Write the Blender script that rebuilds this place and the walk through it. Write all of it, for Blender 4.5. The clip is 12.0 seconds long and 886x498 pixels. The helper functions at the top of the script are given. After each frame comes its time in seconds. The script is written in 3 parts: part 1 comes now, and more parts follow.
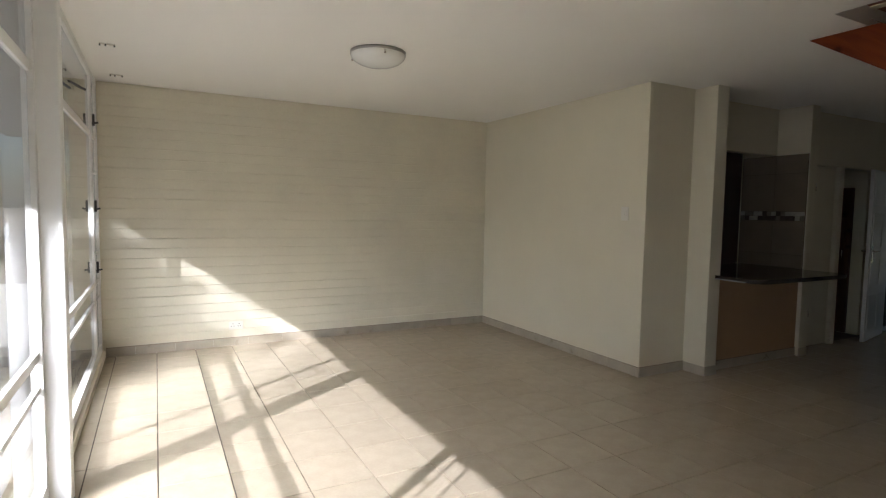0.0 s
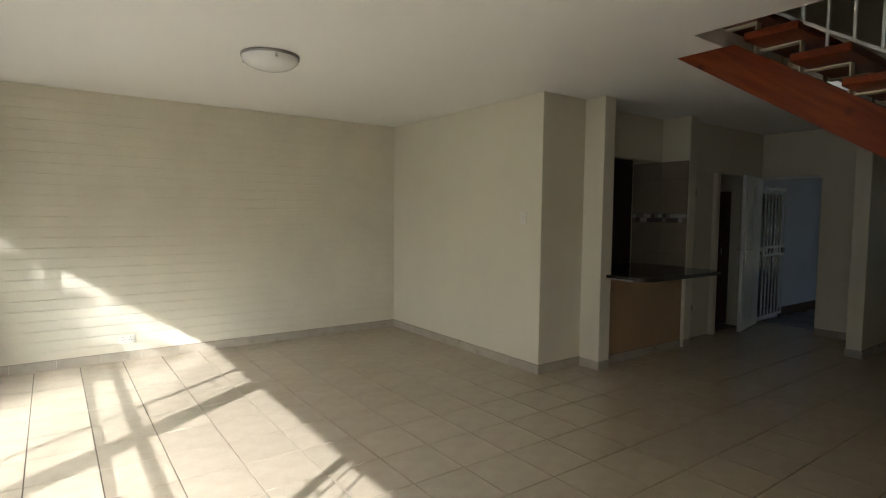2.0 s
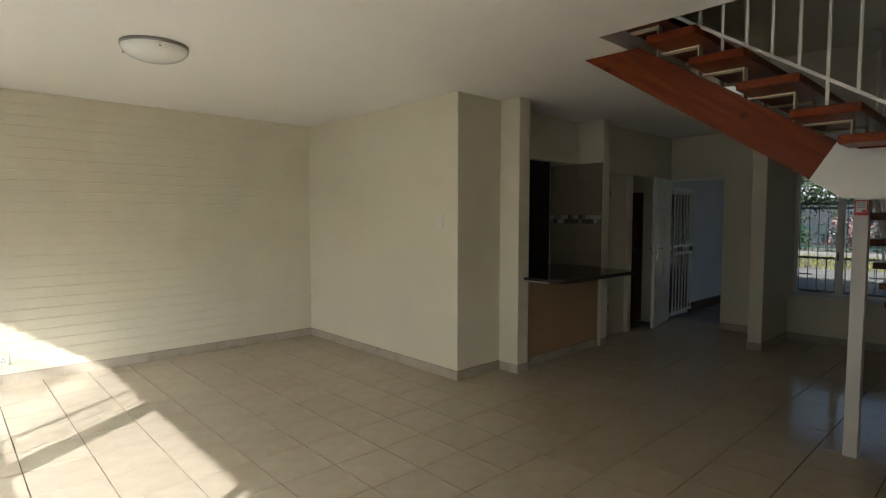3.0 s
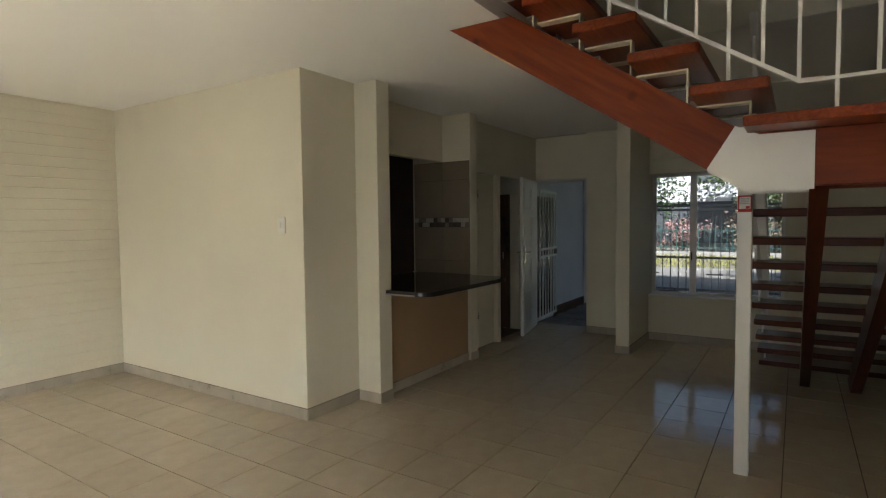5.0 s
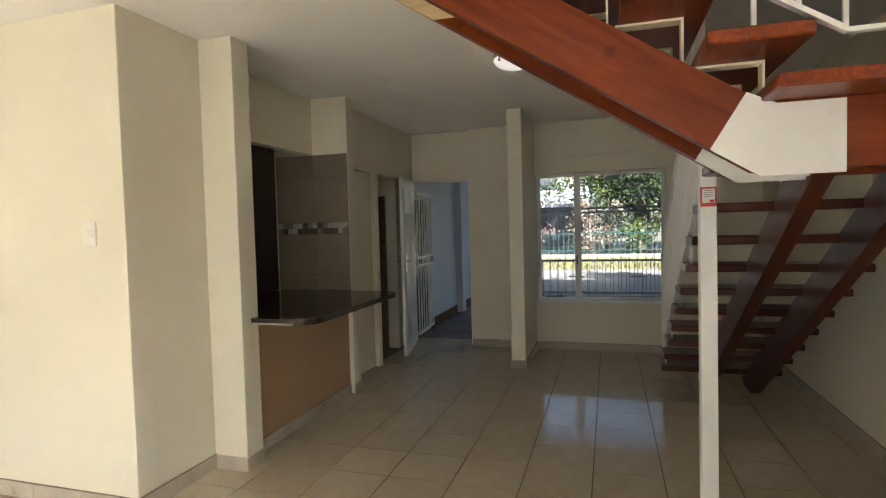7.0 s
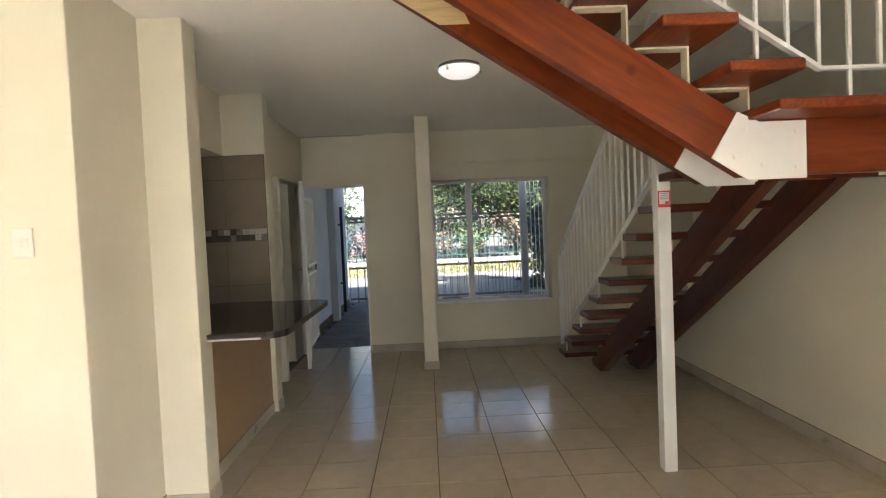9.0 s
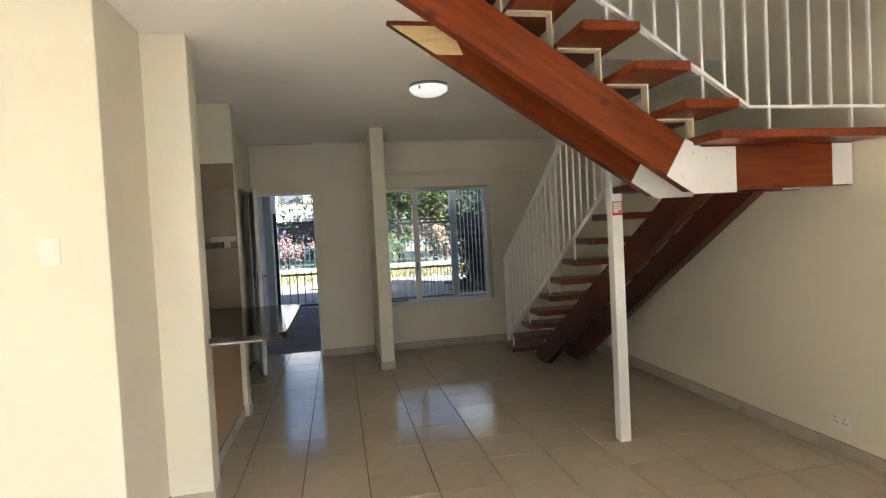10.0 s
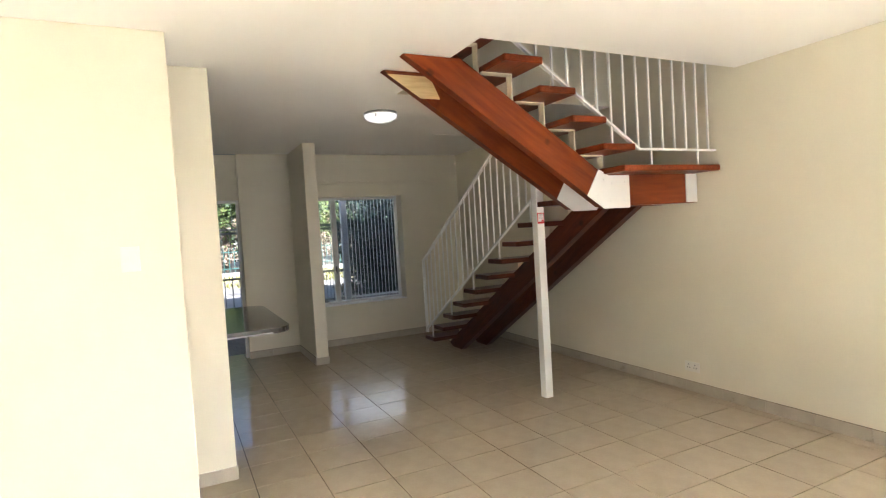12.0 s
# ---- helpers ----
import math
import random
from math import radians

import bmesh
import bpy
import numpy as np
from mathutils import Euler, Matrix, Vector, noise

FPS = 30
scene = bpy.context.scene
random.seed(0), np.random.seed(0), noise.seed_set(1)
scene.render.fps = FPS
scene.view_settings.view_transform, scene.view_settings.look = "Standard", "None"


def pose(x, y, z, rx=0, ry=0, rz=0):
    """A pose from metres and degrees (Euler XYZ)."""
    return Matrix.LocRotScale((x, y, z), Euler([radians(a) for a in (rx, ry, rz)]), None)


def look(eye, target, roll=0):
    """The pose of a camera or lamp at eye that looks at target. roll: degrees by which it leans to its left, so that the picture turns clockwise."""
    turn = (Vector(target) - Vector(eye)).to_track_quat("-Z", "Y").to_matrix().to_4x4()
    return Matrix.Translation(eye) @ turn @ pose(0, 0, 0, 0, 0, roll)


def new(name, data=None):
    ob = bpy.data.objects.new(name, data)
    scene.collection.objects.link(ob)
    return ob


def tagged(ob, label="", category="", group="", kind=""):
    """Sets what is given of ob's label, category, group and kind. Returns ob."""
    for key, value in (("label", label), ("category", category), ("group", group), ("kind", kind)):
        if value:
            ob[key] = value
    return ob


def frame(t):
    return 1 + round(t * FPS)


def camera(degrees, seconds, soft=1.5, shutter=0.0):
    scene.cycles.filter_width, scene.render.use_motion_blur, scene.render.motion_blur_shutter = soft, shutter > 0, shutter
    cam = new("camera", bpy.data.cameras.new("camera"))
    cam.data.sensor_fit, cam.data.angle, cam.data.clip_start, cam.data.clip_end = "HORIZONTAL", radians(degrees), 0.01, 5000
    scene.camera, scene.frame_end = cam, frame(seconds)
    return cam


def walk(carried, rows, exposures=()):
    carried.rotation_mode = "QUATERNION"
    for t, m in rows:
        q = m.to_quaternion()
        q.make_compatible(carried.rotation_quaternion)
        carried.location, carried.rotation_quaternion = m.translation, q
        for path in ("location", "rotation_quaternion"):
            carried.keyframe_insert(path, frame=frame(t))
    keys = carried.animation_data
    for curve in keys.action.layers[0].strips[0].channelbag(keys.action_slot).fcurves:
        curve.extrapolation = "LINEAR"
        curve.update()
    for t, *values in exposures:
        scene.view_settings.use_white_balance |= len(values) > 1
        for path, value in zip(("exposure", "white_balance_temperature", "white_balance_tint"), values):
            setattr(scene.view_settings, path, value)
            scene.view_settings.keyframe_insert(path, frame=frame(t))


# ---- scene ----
cam = camera(78.3, 12.0, soft=1.2)

PATH = [
    (0, (1.197, 1.279, 1.457), (2.129, 3.043, 1.319), 1.0),
    (0.5, (1.209, 1.26, 1.45), (2.181, 3.003, 1.319), 1.0),
    (1, (1.236, 1.227, 1.472), (2.261, 2.94, 1.339), 0.9),
    (1.5, (1.289, 1.201, 1.483), (2.384, 2.87, 1.353), 0.7),
    (2, (1.346, 1.157, 1.489), (2.514, 2.776, 1.361), 0.6),
    (2.5, (1.413, 1.149, 1.489), (2.672, 2.697, 1.363), 0.3),
    (3, (1.57, 1.198, 1.508), (2.931, 2.658, 1.386), 0.1),
    (5, (2.206, 1.646, 1.478), (3.881, 2.735, 1.378), -0.6),
    (5.5, (2.399, 1.825, 1.476), (4.155, 2.777, 1.377), -0.9),
    (6, (2.638, 1.984, 1.485), (4.463, 2.795, 1.389), -1.3),
    (6.5, (2.839, 2.157, 1.469), (4.713, 2.85, 1.381), -1.5),
    (8.5, (2.785, 3.0, 1.43), (4.777, 3.154, 1.36), -2.0),
    (9, (2.674, 3.232, 1.445), (4.672, 3.176, 1.373), -2.5),
    (9.5, (2.519, 3.47, 1.443), (4.506, 3.244, 1.378), -2.7),
    (10, (2.396, 3.716, 1.47), (4.359, 3.336, 1.404), -2.9),
    (10.5, (2.25, 3.957, 1.474), (4.166, 3.387, 1.415), -3.1),
    (11, (2.099, 4.211, 1.526), (3.981, 3.54, 1.455), -3.3),
    (11.5, (1.986, 4.464, 1.525), (3.834, 3.702, 1.45), -3.3),
    (12, (1.885, 4.726, 1.53), (3.677, 3.843, 1.452), -3.4),
]
EXPOSURES = [(0, 0.66, 5650, 15), (2, 0.70, 5800, 10), (3, 0.85, 5900, 10), (5, 1.45, 5950, 11), (6, 2.02, 6050, 12), (8.5, 2.76, 6000, 15), (10, 2.78, 5950, 15), (12, 3.09, 5850, 15)]
walk(cam, [(t, look(eye, target, roll)) for t, eye, target, roll in PATH], EXPOSURES)

# ---- light ----
SUN_DIR = Vector((1.0, 0.705, -0.70)).normalized()
world = bpy.data.worlds.new("sky_world")
scene.world = world
world.use_nodes = True
wn = world.node_tree
sky = wn.nodes.new("ShaderNodeTexSky")
sky.sky_type, sky.sun_disc = "NISHITA", False
sky.dust_density, sky.ozone_density = 1.6, 0.7
sky.sun_elevation = math.asin(-SUN_DIR.z)
sky.sun_rotation = math.atan2(-SUN_DIR.x, -SUN_DIR.y)
wn.links.new(sky.outputs[0], wn.nodes["Background"].inputs[0])
wn.nodes["Background"].inputs[1].default_value = 0.040
sun_data = bpy.data.lights.new("sun", "SUN")
sun_data.energy, sun_data.angle, sun_data.color = 5.0, radians(0.5), (1.0, 0.975, 0.935)
sun = new("sun", sun_data)
sun.matrix_world = look((0, 0, 20), Vector((0, 0, 20)) + SUN_DIR)


# ---- materials ----
def material(name, color, rough=0.6, metal=0.0, vary=0.12, scale=6.0, bump=0.05, fine=180.0, random_part=0.0, spec=0.5, stretch=(1, 1, 1)):
    """Painted or mineral surface: large stains, fine grain, slight relief."""
    m = bpy.data.materials.new(name)
    m.use_nodes = True
    nt = m.node_tree
    b = nt.nodes["Principled BSDF"]
    co = nt.nodes.new("ShaderNodeTexCoord")
    mp = nt.nodes.new("ShaderNodeMapping")
    mp.inputs["Scale"].default_value = stretch
    nt.links.new(co.outputs["Object"], mp.inputs[0])
    n1 = nt.nodes.new("ShaderNodeTexNoise")
    n1.inputs["Scale"].default_value, n1.inputs["Detail"].default_value = scale, 5
    n2 = nt.nodes.new("ShaderNodeTexNoise")
    n2.inputs["Scale"].default_value, n2.inputs["Detail"].default_value = fine, 3
    nt.links.new(mp.outputs[0], n1.inputs["Vector"])
    nt.links.new(mp.outputs[0], n2.inputs["Vector"])
    ramp = nt.nodes.new("ShaderNodeMapRange")
    ramp.inputs[1].default_value, ramp.inputs[2].default_value = 0.3, 0.7
    ramp.inputs[3].default_value, ramp.inputs[4].default_value = 1 - vary, 1 + vary * 0.6
    nt.links.new(n1.outputs[0], ramp.inputs[0])
    ramp2 = nt.nodes.new("ShaderNodeMapRange")
    ramp2.inputs[1].default_value, ramp2.inputs[2].default_value = 0.3, 0.7
    ramp2.inputs[3].default_value, ramp2.inputs[4].default_value = 1 - vary * 0.4, 1 + vary * 0.4
    nt.links.new(n2.outputs[0], ramp2.inputs[0])
    mul = nt.nodes.new("ShaderNodeMath")
    mul.operation = "MULTIPLY"
    nt.links.new(ramp.outputs[0], mul.inputs[0])
    nt.links.new(ramp2.outputs[0], mul.inputs[1])
    last = mul
    if random_part:
        info = nt.nodes.new("ShaderNodeObjectInfo")
        r3 = nt.nodes.new("ShaderNodeMapRange")
        r3.inputs[3].default_value, r3.inputs[4].default_value = 1 - random_part, 1 + random_part
        nt.links.new(info.outputs["Random"], r3.inputs[0])
        last = nt.nodes.new("ShaderNodeMath")
        last.operation = "MULTIPLY"
        nt.links.new(mul.outputs[0], last.inputs[0])
        nt.links.new(r3.outputs[0], last.inputs[1])
    sc = nt.nodes.new("ShaderNodeVectorMath")
    sc.operation = "SCALE"
    sc.inputs[0].default_value = color
    nt.links.new(last.outputs[0], sc.inputs["Scale"])
    nt.links.new(sc.outputs[0], b.inputs["Base Color"])
    b.inputs["Roughness"].default_value, b.inputs["Metallic"].default_value = rough, metal
    b.inputs["Specular IOR Level"].default_value = spec
    rr = nt.nodes.new("ShaderNodeMapRange")
    rr.inputs[3].default_value, rr.inputs[4].default_value = max(0.02, rough * 0.75), min(1, rough * 1.25)
    nt.links.new(n1.outputs[0], rr.inputs[0])
    nt.links.new(rr.outputs[0], b.inputs["Roughness"])
    if bump:
        bp = nt.nodes.new("ShaderNodeBump")
        bp.inputs["Strength"].default_value, bp.inputs["Distance"].default_value = bump, 0.01
        add = nt.nodes.new("ShaderNodeMath")
        nt.links.new(n1.outputs[0], add.inputs[0])
        nt.links.new(n2.outputs[0], add.inputs[1])
        nt.links.new(add.outputs[0], bp.inputs["Height"])
        nt.links.new(bp.outputs[0], b.inputs["Normal"])
    return m


def glass_material(name, tint=(0.95, 0.97, 0.96), rough=0.0):
    m = bpy.data.materials.new(name)
    m.use_nodes = True
    b = m.node_tree.nodes["Principled BSDF"]
    b.inputs["Base Color"].default_value = (*tint, 1)
    b.inputs["Transmission Weight"].default_value = 1
    b.inputs["Roughness"].default_value, b.inputs["IOR"].default_value = rough, 1.45
    return m


def wood_material(name, dark, light, rough=0.35, axis=(1, 1, 1), random_part=0.12, turn=(0, 0, 0)):
    """Stained softwood: long grain, knots, lacquer. axis: grain stretch."""
    m = bpy.data.materials.new(name)
    m.use_nodes = True
    nt = m.node_tree
    b = nt.nodes["Principled BSDF"]
    co = nt.nodes.new("ShaderNodeTexCoord")
    mp = nt.nodes.new("ShaderNodeMapping")
    rot = nt.nodes.new("ShaderNodeMapping")
    rot.inputs["Rotation"].default_value = turn
    mp.inputs["Scale"].default_value = axis
    nt.links.new(co.outputs["Object"], rot.inputs[0])
    nt.links.new(rot.outputs[0], mp.inputs[0])
    n1 = nt.nodes.new("ShaderNodeTexNoise")
    n1.inputs["Scale"].default_value, n1.inputs["Detail"].default_value, n1.inputs["Distortion"].default_value = 3.0, 8, 1.2
    nt.links.new(mp.outputs[0], n1.inputs["Vector"])
    kn = nt.nodes.new("ShaderNodeTexVoronoi")
    kn.inputs["Scale"].default_value = 4.6
    kn.inputs["Randomness"].default_value = 1.0
    nt.links.new(rot.outputs[0], kn.inputs["Vector"])
    kr = nt.nodes.new("ShaderNodeMapRange")
    kr.inputs[1].default_value, kr.inputs[2].default_value = 0.07, 0.17
    kr.inputs[3].default_value, kr.inputs[4].default_value = 0.38, 1.0
    nt.links.new(kn.outputs["Distance"], kr.inputs[0])
    ramp = nt.nodes.new("ShaderNodeValToRGB")
    ramp.color_ramp.elements[0].position, ramp.color_ramp.elements[0].color = 0.3, (*dark, 1)
    ramp.color_ramp.elements[1].position, ramp.color_ramp.elements[1].color = 0.7, (*light, 1)
    nt.links.new(n1.outputs[0], ramp.inputs[0])
    info = nt.nodes.new("ShaderNodeObjectInfo")
    r3 = nt.nodes.new("ShaderNodeMapRange")
    r3.inputs[3].default_value, r3.inputs[4].default_value = 1 - random_part, 1 + random_part
    nt.links.new(info.outputs["Random"], r3.inputs[0])
    mul = nt.nodes.new("ShaderNodeMath")
    mul.operation = "MULTIPLY"
    nt.links.new(kr.outputs[0], mul.inputs[0])
    nt.links.new(r3.outputs[0], mul.inputs[1])
    sc = nt.nodes.new("ShaderNodeVectorMath")
    sc.operation = "SCALE"
    nt.links.new(ramp.outputs[0], sc.inputs[0])
    nt.links.new(mul.outputs[0], sc.inputs["Scale"])
    nt.links.new(sc.outputs[0], b.inputs["Base Color"])
    b.inputs["Roughness"].default_value, b.inputs["Specular IOR Level"].default_value = rough, 0.28
    bp = nt.nodes.new("ShaderNodeBump")
    bp.inputs["Strength"].default_value, bp.inputs["Distance"].default_value = 0.15, 0.004
    nt.links.new(n1.outputs[0], bp.inputs["Height"])
    nt.links.new(bp.outputs[0], b.inputs["Normal"])
    return m


def leaf_material(name, a, c):
    m = material(name, a, 0.5, vary=0.5, scale=1.2, bump=0, fine=9)
    nt = m.node_tree
    geo = nt.nodes.new("ShaderNodeNewGeometry")
    ramp = nt.nodes.new("ShaderNodeValToRGB")
    ramp.color_ramp.elements[0].color, ramp.color_ramp.elements[1].color = (*a, 1), (*c, 1)
    nt.links.new(geo.outputs["Random Per Island"], ramp.inputs[0])
    for n in nt.nodes:
        if n.bl_idname == "ShaderNodeVectorMath":
            nt.links.new(ramp.outputs[0], n.inputs[0])
    return m


CREAM = material("cream_wall_paint", (0.735, 0.68, 0.525), 0.5, vary=0.035, scale=1.3, bump=0.03, fine=120)
CREAM_BRICK = material("cream_brick_paint", (0.735, 0.68, 0.525), 0.5, vary=0.05, scale=2.5, bump=0.10, fine=60)
CEIL = material("ceiling_paint", (0.89, 0.865, 0.80), 0.6, vary=0.02, scale=1.0, bump=0.02)
TILE = material("beige_floor_tile", (0.475, 0.40, 0.29), 0.13, vary=0.07, scale=9, bump=0.012, fine=60, random_part=0.035)
SKIRT = material("skirting_tile", (0.44, 0.38, 0.285), 0.3, vary=0.1, scale=8, bump=0.02, random_part=0.05)
GROUT = material("grout", (0.11, 0.08, 0.05), 0.9, vary=0.3, scale=5, bump=0.1)
BEAD = material("skirting_grout", (0.26, 0.21, 0.15), 0.9, vary=0.4, scale=4, bump=0.1)
WHITE = material("white_gloss_paint", (0.80, 0.79, 0.75), 0.35, vary=0.03, scale=4, bump=0.02)
WHITE_BAR = material("white_painted_steel", (0.80, 0.79, 0.74), 0.4, vary=0.05, scale=9, bump=0.03)
BRACKET = material("cream_steel_bracket", (0.72, 0.66, 0.48), 0.45, vary=0.12, scale=12, bump=0.03)
WOOD_Y = wood_material("red_stained_stringer", (0.118, 0.019, 0.004), (0.205, 0.042, 0.0065), 0.36, (5.5, 0.6, 5.5), turn=(-math.atan(0.652), 0, 0))
WOOD_BEAM = wood_material("red_stained_beam", (0.118, 0.019, 0.004), (0.195, 0.039, 0.0065), 0.36, (5.5, 0.6, 5.5))
# same stringer stain, with the shade on the lower flight put into its colour
WOOD_X_SHADED = wood_material("red_stained_stringer_shaded", (0.055, 0.0095, 0.003), (0.115, 0.024, 0.006), 0.32, (0.8, 9, 9), turn=(0, -0.606, 0))
WOOD_TX = wood_material("red_stained_tread", (0.11, 0.018, 0.005), (0.22, 0.045, 0.009), 0.3, (1.2, 16, 16))
# tread stain again, darkened in colour for the dim lower flight
WOOD_TY_SHADED = wood_material("red_stained_tread_shaded", (0.06, 0.015, 0.007), (0.12, 0.032, 0.012), 0.3, (16, 1.2, 16))
RAW_WOOD = wood_material("bare_pine", (0.50, 0.36, 0.17), (0.62, 0.47, 0.24), 0.6, (14, 1.2, 14))
BROWN_DOOR = wood_material("brown_door_wood", (0.06, 0.03, 0.016), (0.12, 0.06, 0.03), 0.4, (12, 12, 1.2))
GRANITE = material("dark_granite", (0.035, 0.026, 0.022), 0.08, vary=0.5, scale=90, bump=0.0, fine=300)
DARK_CAB = material("dark_brown_laminate", (0.045, 0.026, 0.018), 0.35, vary=0.15, scale=5, bump=0.02)
PANEL = material("beige_counter_panel", (0.43, 0.28, 0.15), 0.45, vary=0.06, scale=3, bump=0.03)
WALL_TILE = material("kitchen_wall_tile", (0.26, 0.215, 0.155), 0.12, vary=0.06, scale=6, bump=0.01, random_part=0.05)
MOSAIC_D = material("mosaic_dark", (0.10, 0.08, 0.065), 0.15, vary=0.3, scale=30, bump=0.01)
MOSAIC_M = material("mosaic_grey", (0.24, 0.21, 0.17), 0.15, vary=0.3, scale=30, bump=0.01)
MOSAIC_L = material("mosaic_light", (0.48, 0.44, 0.36), 0.15, vary=0.2, scale=30, bump=0.01)
ALU = material("aluminium_trim", (0.42, 0.40, 0.37), 0.45, metal=0.9, vary=0.05, bump=0)
CHROME = material("chrome", (0.75, 0.74, 0.72), 0.15, metal=1.0, vary=0.02, bump=0)
PLASTIC = material("white_plastic", (0.75, 0.715, 0.62), 0.35, vary=0.02, bump=0)
BLACK = material("black_iron", (0.02, 0.02, 0.02), 0.5, vary=0.3, bump=0.05)
RED = material("red_print", (0.55, 0.03, 0.03), 0.5, vary=0.05, bump=0)
PAPER = material("white_sticker", (0.80, 0.79, 0.76), 0.5, vary=0.03, bump=0)
INK = material("grey_ink", (0.35, 0.34, 0.33), 0.6, vary=0.05, bump=0)
OPAL = material("opal_glass", (0.82, 0.81, 0.76), 0.12, vary=0.03, scale=10, bump=0)
GLASS = glass_material("window_glass")
OPAL_LIT = material("lit_opal_glass", (0.82, 0.81, 0.76), 0.12, vary=0.03, scale=10, bump=0)
OPAL_LIT.node_tree.nodes["Principled BSDF"].inputs["Emission Color"].default_value = (1.0, 0.95, 0.82, 1)
OPAL_LIT.node_tree.nodes["Principled BSDF"].inputs["Emission Strength"].default_value = 0.11
OUT_WALL = material("outside_white_paint", (0.62, 0.64, 0.66), 0.7, vary=0.08, scale=2, bump=0.1)
PAVING = material("brick_paving", (0.16, 0.14, 0.13), 0.8, vary=0.35, scale=3, bump=0.2, fine=40, random_part=0.12)
GROUND = material("sandy_ground", (0.20, 0.175, 0.135), 0.9, vary=0.25, scale=0.6, bump=0.3, fine=20)
ROAD = material("concrete_road", (0.24, 0.225, 0.20), 0.9, vary=0.2, scale=0.8, bump=0.2, fine=30)
PATIO = material("pale_patio_concrete", (0.74, 0.72, 0.67), 0.85, vary=0.15, scale=1.0, bump=0.15, fine=30)
GRASS = material("grass_blades", (0.17, 0.165, 0.045), 0.8, vary=0.4, scale=2, bump=0)
GREEN_STEEL = material("green_palisade_paint", (0.012, 0.055, 0.045), 0.5, vary=0.15, bump=0.05)
GATE = material("grey_gate_paint", (0.14, 0.145, 0.15), 0.5, vary=0.1, bump=0.05)
LEAF_A = leaf_material("leaves_dark", (0.014, 0.030, 0.010), (0.055, 0.085, 0.028))
LEAF_B = leaf_material("leaves_light", (0.035, 0.065, 0.014), (0.12, 0.15, 0.045))
LEAF_DRY = leaf_material("twigs_dry", (0.10, 0.07, 0.045), (0.28, 0.22, 0.15))
LEAF_PINK = leaf_material("pink_shrub_leaves", (0.17, 0.075, 0.075), (0.30, 0.20, 0.17))
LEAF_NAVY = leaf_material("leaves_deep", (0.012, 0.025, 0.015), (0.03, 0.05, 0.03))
BARK = material("bark", (0.16, 0.12, 0.09), 0.9, vary=0.4, scale=8, bump=0.4, fine=60)
ROOF = material("roof_sheet", (0.20, 0.19, 0.18), 0.7, vary=0.2, bump=0.1)
FAR_WHITE = material("far_house_white", (0.55, 0.55, 0.54), 0.8, vary=0.06, scale=0.7, bump=0.05)
FAR_DARK = material("far_house_dark", (0.05, 0.055, 0.06), 0.6, vary=0.2, bump=0.05)


# ---- mesh helpers ----
def box(bm, x0, x1, y0, y1, z0, z1, bevel=0.0):
    res = bmesh.ops.create_cube(bm, size=1.0)
    vs = res["verts"]
    for v in vs:
        v.co = Vector((x0 + (v.co.x + 0.5) * (x1 - x0), y0 + (v.co.y + 0.5) * (y1 - y0), z0 + (v.co.z + 0.5) * (z1 - z0)))
    if bevel:
        edges = list({e for v in vs for e in v.link_edges})
        bmesh.ops.bevel(bm, geom=edges, offset=bevel, segments=2, profile=0.5, affect="EDGES", clamp_overlap=True)
    return bm


def boxed(*dims, bevel=0.0):
    return box(bmesh.new(), *dims, bevel=bevel)


def bar(bm, a, c, w, h, up=(0, 0, 1)):
    """A square bar from a to c, w wide and h high."""
    a, c = Vector(a), Vector(c)
    d = (c - a).normalized()
    s = d.cross(Vector(up))
    if s.length < 1e-4:
        s = d.cross(Vector((0, 1, 0)))
    s.normalize()
    u = s.cross(d)
    rings = []
    for p in (a, c):
        rings.append([bm.verts.new(p + s * (i * w / 2) + u * (j * h / 2)) for i, j in ((-1, -1), (1, -1), (1, 1), (-1, 1))])
    for k in range(4):
        bm.faces.new((rings[0][k], rings[0][(k + 1) % 4], rings[1][(k + 1) % 4], rings[1][k]))
    bm.faces.new(rings[0][::-1])
    bm.faces.new(rings[1])
    return bm


def rod(bm, a, c, r, n=8, r2=None):
    a, c = Vector(a), Vector(c)
    d = (c - a).normalized()
    s = d.orthogonal().normalized()
    u = d.cross(s)
    r2 = r if r2 is None else r2
    rings = []
    for p, q in ((a, r), (c, r2)):
        rings.append([bm.verts.new(p + (s * math.cos(2 * math.pi * k / n) + u * math.sin(2 * math.pi * k / n)) * q) for k in range(n)])
    for k in range(n):
        f = bm.faces.new((rings[0][k], rings[0][(k + 1) % n], rings[1][(k + 1) % n], rings[1][k]))
        f.smooth = True
    bm.faces.new(rings[0][::-1])
    bm.faces.new(rings[1])
    return bm


def prism(bm, outline, axis, lo, hi):
    """A prism of a 2D outline; axis x: outline in (y, z); y: (x, z); z: (x, y)."""
    def at(p, k):
        return {"x": (k, p[0], p[1]), "y": (p[0], k, p[1]), "z": (p[0], p[1], k)}[axis]
    lower = [bm.verts.new(at(p, lo)) for p in outline]
    upper = [bm.verts.new(at(p, hi)) for p in outline]
    n = len(outline)
    for k in range(n):
        bm.faces.new((lower[k], lower[(k + 1) % n], upper[(k + 1) % n], upper[k]))
    bm.faces.new(lower[::-1])
    bm.faces.new(upper)
    return bm


